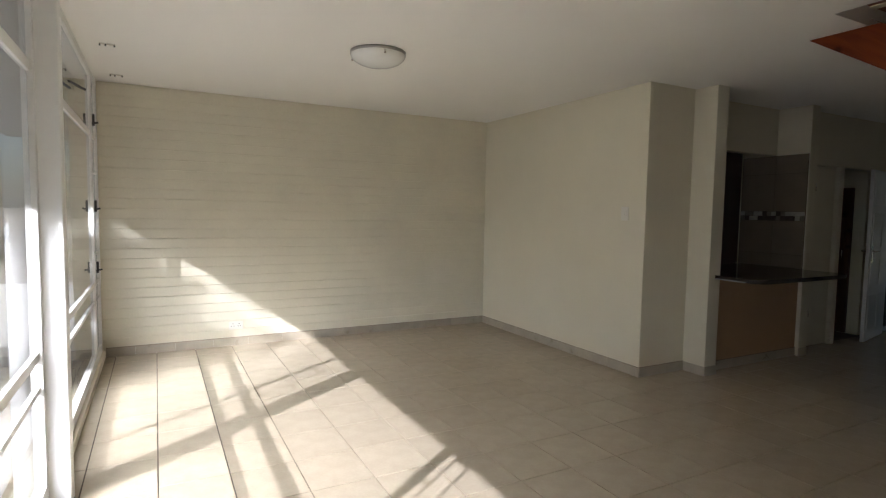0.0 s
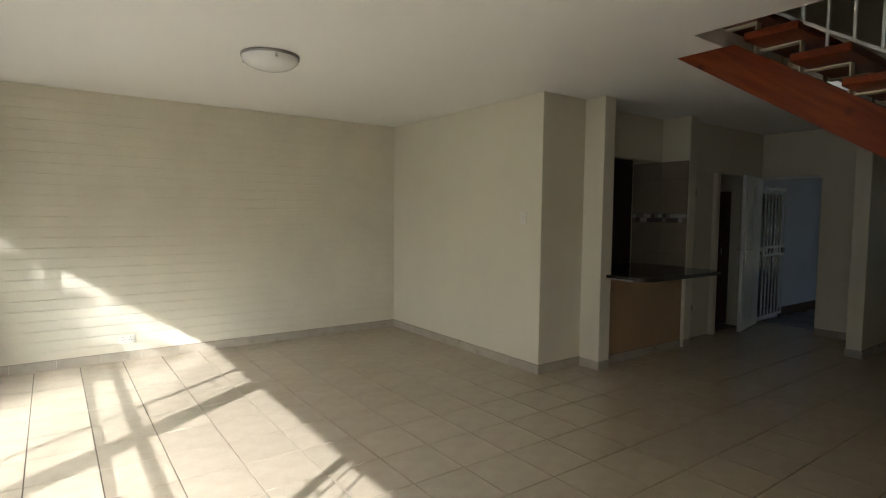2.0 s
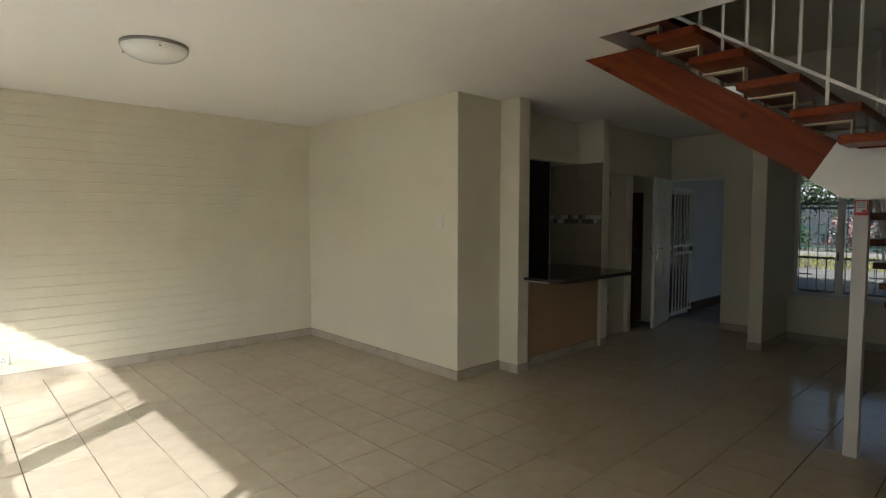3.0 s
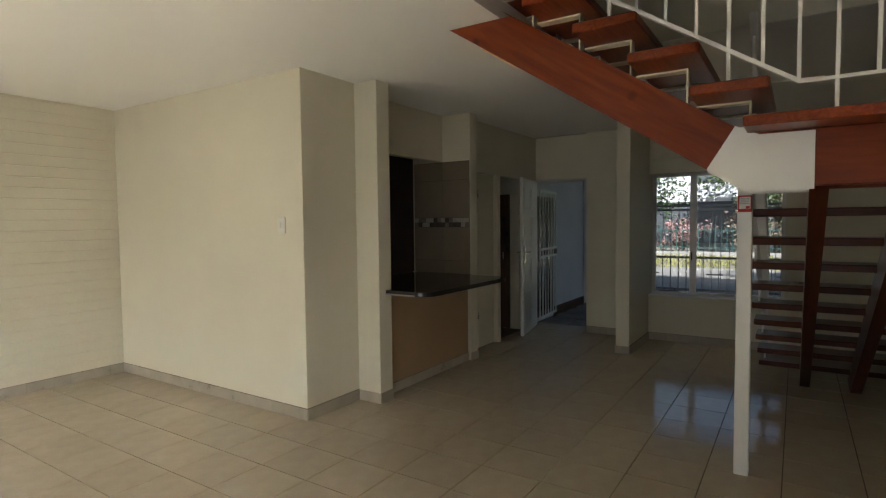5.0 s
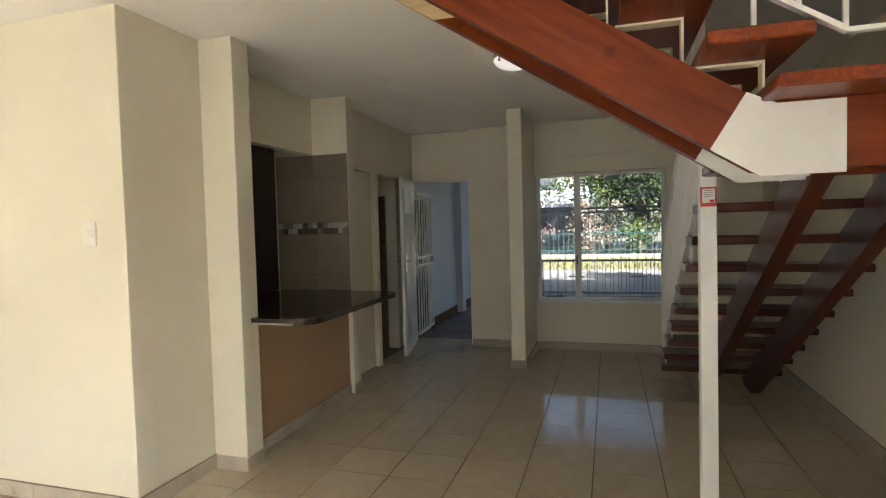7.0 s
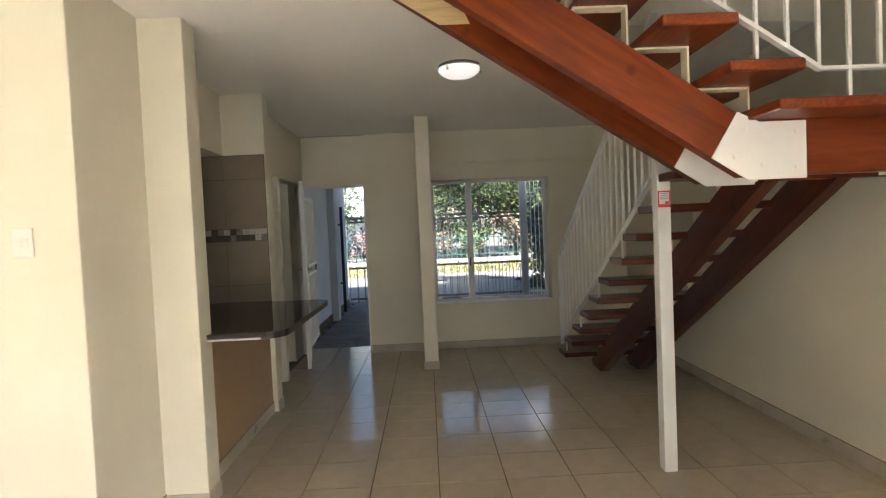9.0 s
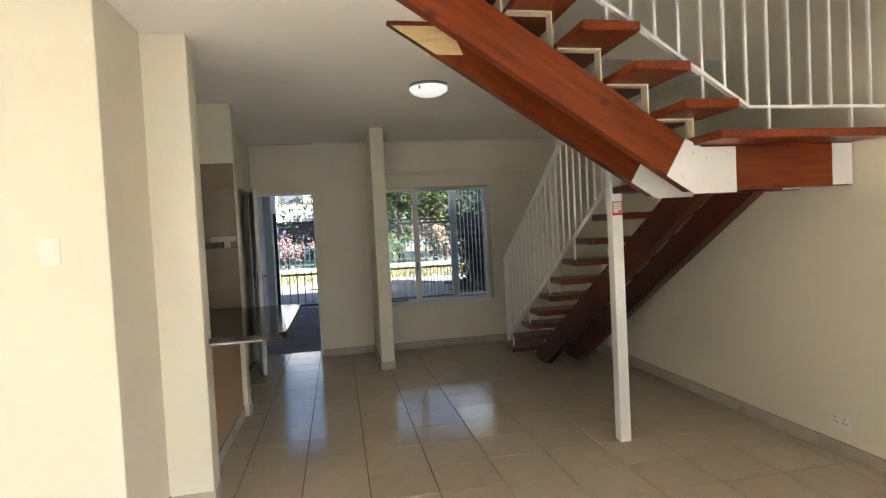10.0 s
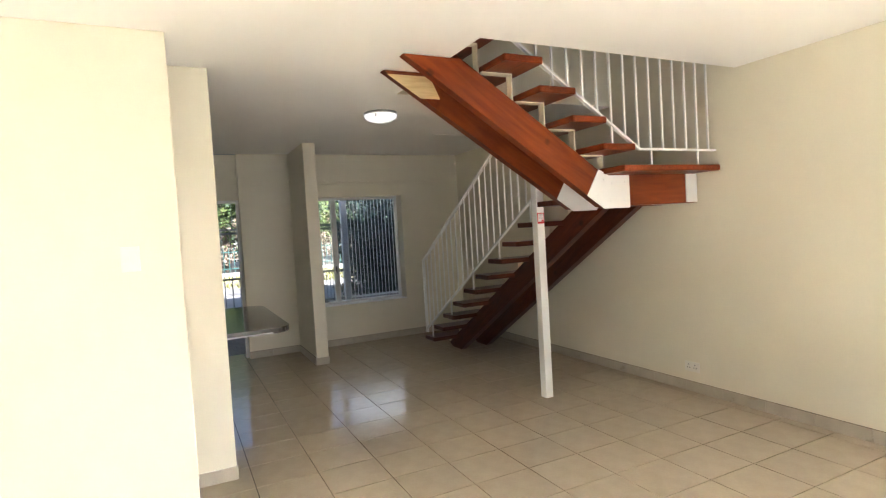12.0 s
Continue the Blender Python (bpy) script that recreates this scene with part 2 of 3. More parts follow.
def dome(bm, centre, r, depth, n=40, rings=10):
    """A shallow bowl that hangs down from centre."""
    prev = None
    for i in range(rings + 1):
        a = math.pi / 2 * i / rings
        rr, z = r * math.cos(a), -depth * math.sin(a)
        if i == rings:
            tip = bm.verts.new((centre[0], centre[1], centre[2] + z))
            for k in range(n):
                bm.faces.new((prev[k], prev[(k + 1) % n], tip)).smooth = True
            break
        ring = [bm.verts.new((centre[0] + rr * math.cos(2 * math.pi * k / n), centre[1] + rr * math.sin(2 * math.pi * k / n), centre[2] + z)) for k in range(n)]
        if prev:
            for k in range(n):
                bm.faces.new((prev[k], prev[(k + 1) % n], ring[(k + 1) % n], ring[k])).smooth = True
        prev = ring
    return bm


def mesh_of(name, bm, mat):
    bmesh.ops.recalc_face_normals(bm, faces=bm.faces)
    me = bpy.data.meshes.new(name)
    bm.to_mesh(me)
    bm.free()
    me.materials.append(mat)
    return me


def part(name, bm, mat, parent, label=""):
    ob = new(name, mesh_of(name, bm, mat))
    ob.parent = parent
    return tagged(ob, label)


def thing(name, label, category, group="", at=(0, 0, 0)):
    ob = new(name)
    ob.location = at
    return tagged(ob, label, category, group)


def solid(name, bm, mat, label, category, kind="structure"):
    return tagged(new(name, mesh_of(name, bm, mat)), label, category, kind=kind)


# ---- plan ----
H = 2.612           # ceiling
XW, XE = 0.75, 9.21  # west glazing wall, east front wall (inner faces)
YS, YN = 0.82, 7.34  # party wall by the stairs, brick wall
GX = 0.70            # plane of the west glazing
XR, YC = 5.01, 4.695  # living room's side wall and its corner
UF = 2.94            # upper floor
TOP = 5.3            # roof

# shell
solid("wall_north", boxed(XW - 0.25, XR + 0.2, YN + 0.008, YN + 0.25, -0.03, H), CREAM_BRICK, "cream-painted brick wall with raked horizontal joints", "wall")
solid("wall_side", boxed(XR, XR + 0.14, YC, YN + 0.008, 0, H, bevel=0.005), CREAM, "smooth cream-painted plaster wall beside the living room", "wall")
solid("wall_return", boxed(XR + 0.13, 5.60, YC + 0.001, YC + 0.14, 0, H), CREAM, "short cream-painted return wall", "wall")
solid("wall_nib", boxed(5.59, 5.75, 4.465, 5.22, 0, H, bevel=0.006), CREAM, "cream-painted wall nib beside the serving hatch", "wall")
solid("wall_party", boxed(XW - 0.25, XE + 0.27, YS - 0.2, YS, -0.03, TOP), CREAM, "cream-painted party wall behind the stairs", "wall")
solid("wall_fin", boxed(8.28, XE, 3.17, 3.315, 0, H, bevel=0.006), CREAM, "cream-painted fin wall between entrance and window", "wall")

# east front wall with the window and the front door
WY0, WY1, WZ0, WZ1 = 1.745, 3.17, 0.545, 2.035
DY0, DY1, DZ = 3.95, 4.78, 2.035
bm = bmesh.new()
box(bm, XE, XE + 0.27, YS, WY0, 0, H)
box(bm, XE, XE + 0.27, WY0, WY1, 0, WZ0)
box(bm, XE, XE + 0.27, WY0, WY1, WZ1, H)
box(bm, XE, XE + 0.27, WY1, DY0, 0, H)
box(bm, XE + 0.08, XE + 0.27, DY0, DY1, DZ, H)
box(bm, XE + 0.08, XE + 0.27, DY1, 5.6, 0, H)
solid("wall_east", bm, CREAM, "cream-painted front wall with window and door openings", "wall")
solid("wall_upper", boxed(XE, XE + 0.27, YS - 0.2, 7.6, H, TOP), OUT_WALL, "upper storey front wall", "wall")

# west glazing wall: lintel and stub below
solid("wall_west", boxed(GX - 0.15, XW, YS, YN, -0.03, 0.06), CREAM, "cream-painted sill of the glazed wall", "wall")

# ceiling with the stairwell opening
SX0, SX1, SY1 = 4.62, 5.95, 3.06
bm = bmesh.new()
box(bm, GX - 0.15, SX0, YS, 7.59, H, UF)
box(bm, SX0, SX1, SY1, 7.59, H, UF)
box(bm, SX1, XE, YS, 7.59, H, UF)
solid("ceiling", bm, CEIL, "plain white-painted ceiling with a stairwell opening", "ceiling")

# upper storey that closes the stairwell
bm = bmesh.new()
box(bm, SX1, SX1 + 0.12, YS, 5.0, UF, TOP)
box(bm, SX1 - 0.012, SX1 - 0.001, YS, SY1, H + 0.002, TOP)
box(bm, 3.0, SX1, 5.0, 5.12, UF, TOP)
box(bm, 2.9, 3.0, YS, 5.12, UF, TOP)
solid("wall_upstairs", bm, CREAM, "cream-painted upstairs walls round the stairwell", "wall")
solid("ceiling_upstairs", boxed(3.0, SX1, YS, 5.0, TOP - 0.25, TOP - 0.2), CEIL, "plain white-painted upstairs ceiling", "ceiling")
solid("roof", boxed(2.6, XE + 0.6, YS - 0.2, 7.8, TOP, TOP + 0.15), ROOF, "flat roof over the upper storey", "roof")

# patio roof outside the glazing
solid("patio_roof", boxed(-0.82, GX - 0.15, -3, 12, 2.50, 2.66), ROOF, "patio roof overhang outside the glazed wall", "roof")

# kitchen shell
bm = bmesh.new()
box(bm, 5.75, 7.16, 4.86, 4.96, 2.12, H, bevel=0.004)
solid("wall_hatch_header", bm, CREAM, "cream-painted header above the serving hatch", "wall")
solid("wall_kitchen_end", boxed(7.162, 7.30, 4.52, 6.9, 0, H, bevel=0.004), CREAM, "cream-painted wall end beside the serving hatch", "wall")
bm = bmesh.new()
box(bm, 7.30, XE + 0.09, 4.70, 4.82, DZ, H)
box(bm, 7.30, 7.60, 4.70, 4.82, 0, DZ)
box(bm, 8.08, 8.16, 4.68, 4.82, 0, DZ)
box(bm, 8.95, XE + 0.09, 4.80, 4.92, 0, DZ)
solid("wall_passage", bm, CREAM, "cream-painted passage wall beside the entrance", "wall")
bm = bmesh.new()
box(bm, 5.15, 9.5, 6.9, 7.0, 0, H)
box(bm, 8.95, 9.05, 4.92, 6.9, 0, H)
solid("wall_kitchen_back", bm, CREAM, "cream-painted kitchen back walls", "wall")


# ---- floor bed ----
solid("floor", boxed(XW - 0.1, XE + 0.09, YS - 0.05, 7.0 + 0.5, -0.05, -0.012), GROUT, "glossy beige ceramic floor tiles with dark grout", "floor")
floor_ob = bpy.data.objects["floor"]


# ---- west glazing ----
def steel_window(name, y0, y1, z0, z1, rails, posts, label):
    w = thing(name, label, "window")
    tagged(w, kind="structure")
    bm = bmesh.new()
    for a in (y0 + 0.025, y1 - 0.025):
        bar(bm, (GX, a, z0), (GX, a, z1), 0.05, 0.05, (1, 0, 0))
    for z in (z0 + 0.03, z1 - 0.025):
        bar(bm, (GX, y0 + 0.05, z), (GX, y1 - 0.05, z), 0.05, 0.06 if z > 1 else 0.10)
    part("window_frame", bm, WHITE, w)
    for z, t in rails:
        part("rail", bar(bmesh.new(), (GX, y0 + 0.05, z), (GX, y1 - 0.05, z), 0.028, t), WHITE, w)
    for p, t in posts:
        part("mullion", bar(bmesh.new(), (GX, p, z0 + 0.06), (GX, p, z1 - 0.05), t, 0.045, (1, 0, 0)), WHITE, w)
    pane = part("pane", boxed(GX - 0.003, GX + 0.003, y0 + 0.05, y1 - 0.05, z0 + 0.06, z1 - 0.05), GLASS, w)
    pane.visible_shadow = False
    return w


RAILS = [(0.605, 0.025), (0.76, 0.042), (2.07, 0.05)]
w1 = steel_window("window_1", 4.47, YN - 0.01, 0.06, H - 0.001, RAILS, [(4.97, 0.03), (6.88, 0.06)], "white-painted steel glazing with transom rails")
w2 = steel_window("window_2", YS, 4.36, 0.06, H - 0.001, RAILS, [(2.66, 0.06)], "white-painted steel sliding door glazing")
for z in (1.02, 1.45, 1.75, 2.25):
    part("glazing_bar", bar(bmesh.new(), (GX, 6.91, z), (GX, YN - 0.06, z), 0.03, 0.022), WHITE, w1)
for y, z in ((6.90, 2.14), (6.90, 1.40), (6.95, 0.86)):
    bm = bar(bmesh.new(), (GX + 0.035, y, z), (GX + 0.035, y, z + 0.10), 0.014, 0.018, (1, 0, 0))
    bar(bm, (GX + 0.02, y, z + 0.02), (GX + 0.07, y, z + 0.03), 0.014, 0.014)
    part("catch", bm, BLACK, w1, "black iron window catch")
part("stay", bar(bmesh.new(), (GX + 0.03, 5.45, 2.23), (GX + 0.05, 6.15, 2.31), 0.014, 0.012), BLACK, w1, "black iron casement stay")
# slim burglar guard rods with rungs
for w, y0 in ((w1, 4.59), (w2, 2.39)):
    for dy in (0.0, 0.13):
        part("guard_rod", bar(bmesh.new(), (GX - 0.04, y0 + dy, 0.82), (GX - 0.04, y0 + dy, 2.04), 0.010, 0.010, (1, 0, 0)), WHITE_BAR, w)
    for k in range(6):
        z = 0.86 + 0.2 * k
        part("guard_rung", bar(bmesh.new(), (GX - 0.04, y0 + (0 if k % 2 else 0.13), z), (GX - 0.04, y0 + (0.13 if k % 2 else 0.34), z), 0.010, 0.012), WHITE_BAR, w)
solid("window_post", boxed(GX, 0.815, 4.36, 4.47, 0, H - 0.001, bevel=0.006), WHITE, "white-painted timber post between the glazed panels", "post")
for y in (5.92, 6.95):
    hk = thing("curtain_hook", "small bare metal curtain bracket on the ceiling", "bracket", "ceiling curtain brackets")
    part("strip", bar(bmesh.new(), (0.86, y, H - 0.006), (0.96, y, H - 0.006), 0.016, 0.008, (0, 0, 1)), CHROME, hk)
    for x in (0.865, 0.90, 0.955):
        part("screw", rod(bmesh.new(), (x, y, H - 0.022), (x, y, H - 0.011), 0.005, 6), BLACK, hk)


# ---- stairs ----
RISE, GO = 0.1705, 0.277
stair = thing("staircase", "red-stained timber open-tread staircase with white steel brackets and railing", "staircase")
NOSE = 8.25                       # front of the first tread
SL = RISE / GO                    # slope of the lower flight
TY0, TY1 = 0.97, 1.92             # ends of the lower treads


def lower_top(x):
    """Top edge of the lower stringers."""
    return 1.085 + SL * (6.5 - x)


def tread_z(k):
    """Top of the k-th lower tread."""
    return 0.168 + RISE * k


def stringer_lower(y0, y1):
    d = 0.24
    x_end, z_cut = 5.408, 1.612          # notched under the landing beam
    outline = [(x_end, lower_top(x_end)), (x_end, z_cut), (6.5 - (z_cut + d - 1.085) / SL, z_cut)]
    xf = 6.5 + (1.085 - d) / SL
    outline += [(xf, 0.0), (xf + (d / SL) * 0.55, 0.0), (NOSE - 0.06, lower_top(NOSE - 0.06))]
    return prism(bmesh.new(), outline, "y", y0, y1)


def tread_mesh(long_axis, length, depth=0.27, thick=0.045):
    """A tread with chamfered lower ends, long axis centred."""
    h, c = length / 2, 0.008
    bm = bmesh.new()
    outline = [(-h, -depth / 2 + c), (-h + c * 1.6, -depth / 2), (h - c * 1.6, -depth / 2), (h, -depth / 2 + c), (h, depth / 2 - c), (h - c * 1.6, depth / 2), (-h + c * 1.6, depth / 2), (-h, depth / 2 - c)]
    if long_axis == "y":
        outline = [(b, a) for a, b in outline]
    prism(bm, outline, "z", -thick, 0)
    bmesh.ops.recalc_face_normals(bm, faces=bm.faces)
    bmesh.ops.bevel(bm, geom=list(bm.edges), offset=0.006, segments=1, affect="EDGES", clamp_overlap=True)
    return bm


def place(name, me, parent, at):
    ob = new(name, me)
    ob.parent = parent
    ob.location = at
    return ob


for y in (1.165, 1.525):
    part("stringer", stringer_lower(y, y + 0.075), WOOD_X_SHADED, stair)
tread_low = mesh_of("tread", tread_mesh("y", TY1 - TY0), WOOD_TY_SHADED)
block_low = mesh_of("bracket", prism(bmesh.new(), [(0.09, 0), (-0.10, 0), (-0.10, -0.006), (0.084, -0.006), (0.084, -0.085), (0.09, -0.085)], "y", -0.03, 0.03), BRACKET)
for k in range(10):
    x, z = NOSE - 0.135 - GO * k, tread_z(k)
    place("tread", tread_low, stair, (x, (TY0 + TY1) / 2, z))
    for y in (1.2025, 1.5625):
        place("bracket", block_low, stair, (x, y, z - 0.046))

# landing
LZ = 1.90
part("landing_board", boxed(4.765, 5.78, YS + 0.01, 1.84, LZ - 0.045, LZ, bevel=0.008), WOOD_TX, stair)
for x in (4.985, 5.335):
    part("landing_beam", boxed(x, x + 0.07, YS + 0.02, 1.60, 1.615, 1.855, bevel=0.005), WOOD_BEAM, stair)
US = 0.652                        # slope of the upper flight


def upper_top(y):
    return 1.889 + US * (y - 1.885)


for x, label in ((4.985, ""), (5.335, "")):
    d = 0.262
    y_t = 1.885 + (H - 0.004 - 1.889) / US
    y_b = y_t + d / US
    outline = [(1.60, 1.615), (1.86, 1.615), (y_b, H - 0.004), (y_t, H - 0.004)]
    # the stringer runs on through the opening to the upper floor
    outline += [(SY1 - 0.005, min(upper_top(SY1 - 0.005), H + 0.12)), (1.885, 1.889), (1.80, 1.855), (1.60, 1.855)]
    part("stringer", prism(bmesh.new(), outline, "x", x, x + 0.07), WOOD_Y, stair)
    pl = [(1.587, 1.60), (1.845, 1.60), (2.002, 1.70), (1.885, 1.892), (1.79, 1.846), (1.587, 1.846)]
    part("plate", prism(bmesh.new(), pl, "x", x - 0.006, x - 0.001), WHITE, stair, "white steel gusset plate")
    for by, bz in ((1.63, 1.65), (1.63, 1.80), (1.78, 1.66), (1.90, 1.70), (1.84, 1.82), (1.76, 1.79)):
        part("bolt", rod(bmesh.new(), (x - 0.006, by, bz), (x - 0.010, by, bz), 0.010, 8), WHITE, stair)
    part("wall_plate", boxed(x - 0.006, x - 0.001, YS + 0.02, 0.97, 1.62, 1.85), WHITE, stair, "white steel plate at the wall")
part("bare_patch", prism(bmesh.new(), [(3.37, H - 0.03), (3.05, H - 0.03), (2.98, 2.43), (3.13, 2.43)], "x", 5.331, 5.3345), RAW_WOOD, stair, "unpainted pine patch")

tread_up = mesh_of("tread", tread_mesh("x", 1.04, 0.30), WOOD_TX)
for k in range(5):
    y, z = 1.70 + 0.258 * k, 2.000 + 0.181 * k     # low edge and underside
    place("tread", tread_up, stair, (5.26, y + 0.195, z + 0.045))
    foot = upper_top(y + 0.13) - z - 0.002
    back = min(y + 0.36, 1.885 + (z - 1.889) / US)
    for x in (4.99, 5.34):
        o = [(back, z - 0.001), (y + 0.125, z - 0.001), (y + 0.125, z + foot), (y + 0.133, z + foot), (y + 0.133, z - 0.009), (back, z - 0.009)]
        part("bracket", prism(bmesh.new(), o, "x", x, x + 0.06), BRACKET, stair)

# post under the landing
part("post", boxed(5.705, 5.78, 1.855, 1.93, 0, 1.87, bevel=0.004), WHITE, stair, "white-painted timber post")
st = thing("safety_sticker", "small white sticker with a red border on the post", "sticker")
part("border", boxed(5.7025, 5.7045, 1.857, 1.928, 1.515, 1.608), RED, st)
part("paper", boxed(5.7008, 5.7024, 1.865, 1.920, 1.533, 1.600), PAPER, st)
part("stamp", boxed(5.7000, 5.7007, 1.868, 1.888, 1.534, 1.548), RED, st)
for z in (1.592, 1.582, 1.572, 1.562):
    part("text_bar", boxed(5.7000, 5.7007, 1.872, 1.914, z - 0.002, z + 0.002), INK, st)

# lower railing
rail_low = thing("stair_railing", "white-painted steel railing with slim balusters along the lower flight", "railing")
RY = 1.875


def rail_z(x):
    return 0.245 + SL * (8.26 - x)


X_TOP = 5.80
part("newel", bar(bmesh.new(), (8.26, RY, 0.20), (8.26, RY, 1.125), 0.03, 0.03, (1, 0, 0)), WHITE_BAR, rail_low)
part("handrail", bar(bmesh.new(), (8.265, RY, 1.12), (X_TOP, RY, 1.12 + SL * (8.265 - X_TOP)), 0.04, 0.014), WHITE_BAR, rail_low)
part("bottom_rail", bar(bmesh.new(), (8.26, RY, rail_z(8.26)), (X_TOP, RY, rail_z(X_TOP)), 0.03, 0.014), WHITE_BAR, rail_low)
bal = mesh_of("baluster", bar(bmesh.new(), (0, 0, 0), (0, 0, 0.865), 0.014, 0.014, (1, 0, 0)), WHITE_BAR)
for k in range(1, 21):
    x = 8.26 - 0.1165 * k
    place("baluster", bal, rail_low, (x, RY, rail_z(x)))
for k in range(0, 10, 2):
    x = NOSE - 0.16 - GO * k
    part("stub", bar(bmesh.new(), (x, RY, tread_z(k) - 0.05), (x, RY, rail_z(x)), 0.014, 0.014, (1, 0, 0)), WHITE_BAR, rail_low)

# upper railing
rail_up = thing("upper_railing", "white-painted steel railing round the landing and upper flight", "railing")
RX = 4.815


def up_z(y):
    return 2.017 + US * max(0.0, y - 1.65)


part("bottom_rail", bar(bmesh.new(), (RX, YS + 0.005, 2.017), (RX, 1.65, 2.017), 0.03, 0.014), WHITE_BAR, rail_up)
part("bottom_rail", bar(bmesh.new(), (RX, 1.645, 2.017), (RX, 3.02, up_z(3.02)), 0.03, 0.016), WHITE_BAR, rail_up)
part("handrail", bar(bmesh.new(), (RX, YS + 0.005, 2.90), (RX, 1.65, 2.90), 0.04, 0.014), WHITE_BAR, rail_up)
part("handrail", bar(bmesh.new(), (RX, 1.65, 2.90), (RX, 3.02, up_z(3.02) + 0.883), 0.04, 0.014), WHITE_BAR, rail_up)
for k in range(17):
    y = 0.90 + 0.125 * k
    place("baluster", bal, rail_up, (RX, y, up_z(y)))
for y, z in ((1.025, LZ), (1.525, LZ), (1.90, 2.04), (2.40, 2.40), (2.90, 2.76)):
    part("stub", bar(bmesh.new(), (RX, y, z), (RX, y, up_z(y)), 0.014, 0.014, (1, 0, 0)), WHITE_BAR, rail_up)

# ---- kitchen hatch ----
top = thing("worktop", "dark polished granite worktop with a rounded overhang in the serving hatch", "worktop")
pts = [(5.755, 5.2), (5.755, 4.463), (5.672, 4.463), (5.672, 4.18)]
for k in range(7):
    a = math.pi + math.pi / 2 * k / 6
    pts.append((5.80 + 0.128 * math.cos(a), 4.17 + 0.128 * math.sin(a)))
for k in range(7):
    a = 1.5 * math.pi + math.pi / 2 * k / 6
    pts.append((6.98 + 0.12 * math.cos(a), 4.162 + 0.12 * math.sin(a)))
pts += [(7.10, 4.515), (7.158, 4.515), (7.158, 5.2)]
bm = prism(bmesh.new(), pts, "z", 0.885, 0.922)
part("slab", bm, GRANITE, top)
part("edge_strip", boxed(5.664, 5.671, 4.17, 4.46, 0.886, 0.896), ALU, top, "bare aluminium edging strip")
cp = thing("counter_front", "beige panel under the worktop with a tiled base", "panel")
part("panel", boxed(5.752, 7.160, 4.56, 4.60, 0.0, 0.884), PANEL, cp)
part("edge_trim", boxed(5.752, 5.764, 4.553, 4.5595, 0.0, 0.884), WHITE, cp)
cab = thing("kitchen_cabinet", "tall dark brown laminate kitchen cabinet", "cabinet")
part("body", boxed(5.76, 7.14, 5.26, 5.8, 0, 2.35, bevel=0.003), DARK_CAB, cab)
for x0 in (5.765, 6.46):
    part("door", boxed(x0, x0 + 0.68, 5.24, 5.2585, 0.925, 2.34, bevel=0.003), DARK_CAB, cab)

kitchen_wall = bpy.data.objects["wall_kitchen_end"]
part("tile_grout", boxed(7.1545, 7.1615, 4.528, 5.236, 0.923, 2.117), GROUT, kitchen_wall)
zs, ys = (0.924, 1.06, 1.42, 1.52, 1.92, 2.115), (4.53, 4.86, 5.235)
for a, b in zip(ys, ys[1:]):
    for i, (c, d) in enumerate(zip(zs, zs[1:])):
        if i != 2:
            part("tile", boxed(7.150, 7.161, a + 0.0015, b - 0.0015, c + 0.0015, d - 0.0015, bevel=0.001), WALL_TILE, kitchen_wall)
rng = random.Random(4)
for r in range(2):
    for c in range(14):
        m = rng.choice((MOSAIC_D, MOSAIC_M, MOSAIC_L, MOSAIC_D, MOSAIC_L))
        y = 4.532 + c * 0.05
        part("mosaic_tile", boxed(7.150, 7.161, y, y + 0.048, 1.422 + r * 0.049, 1.469 + r * 0.049), m, kitchen_wall)

# ---- passage doors ----
d = thing("passage_door", "closed cream-painted flush door with steel hinges", "door")
part("leaf", boxed(7.665, 8.06, 4.72, 4.76, 0.01, DZ - 0.01, bevel=0.003), CREAM, d)
for z in (0.35, 1.75):
    part("hinge", rod(bmesh.new(), (7.658, 4.712, z), (7.658, 4.712, z + 0.09), 0.009), CHROME, d)
d = thing("inner_door", "brown-stained wooden cupboard door inside the passage", "door")
part("leaf", boxed(8.905, 8.945, 4.93, 5.55, 0.01, 1.84, bevel=0.004), BROWN_DOOR, d)
part("handle", rod(bmesh.new(), (8.87, 5.00, 0.95), (8.87, 5.00, 1.06), 0.009), CHROME, d)
for z0, z1 in ((0.12, 0.85), (1.0, 1.70)):
    part("door_panel", boxed(8.897, 8.9045, 5.03, 5.45, z0, z1, bevel=0.003), BROWN_DOOR, d)

fd = thing("front_door", "white-painted panelled front door standing open inwards", "door", at=(9.33, 4.72, 0))
fd.rotation_euler = (0, 0, radians(-180 + 11.5))
W = 0.845
part("leaf", boxed(0, W, -0.02, 0.02, 0.012, DZ - 0.012, bevel=0.003), WHITE, fd)
for r, (z0, z1) in enumerate(((0.14, 0.55), (0.66, 0.98), (1.12, 1.52), (1.62, 1.90))):
    for x0, x1 in ((0.10, 0.40), (0.50, 0.80)):
        for s in (-1, 1):
            bm = bmesh.new()
            y0, y1 = sorted((s * 0.0205, s * 0.028))
            box(bm, x0, x1, y0, y1, z0, z1, bevel=0.004)
            part("door_panel", bm, WHITE, fd)
for s in (-1, 1):
    h = part("lock_plate", boxed(W - 0.085, W - 0.045, min(s * 0.029, s * 0.033), max(s * 0.029, s * 0.033), 0.94, 1.14, bevel=0.001), CHROME, fd)
    bm = rod(bmesh.new(), (W - 0.065, s * 0.033, 1.08), (W - 0.065, s * 0.075, 1.08), 0.009)
    rod(bm, (W - 0.065, s * 0.07, 1.08), (W - 0.175, s * 0.07, 1.08), 0.009)
    part("handle", bm, CHROME, h)
bm = bmesh.new()
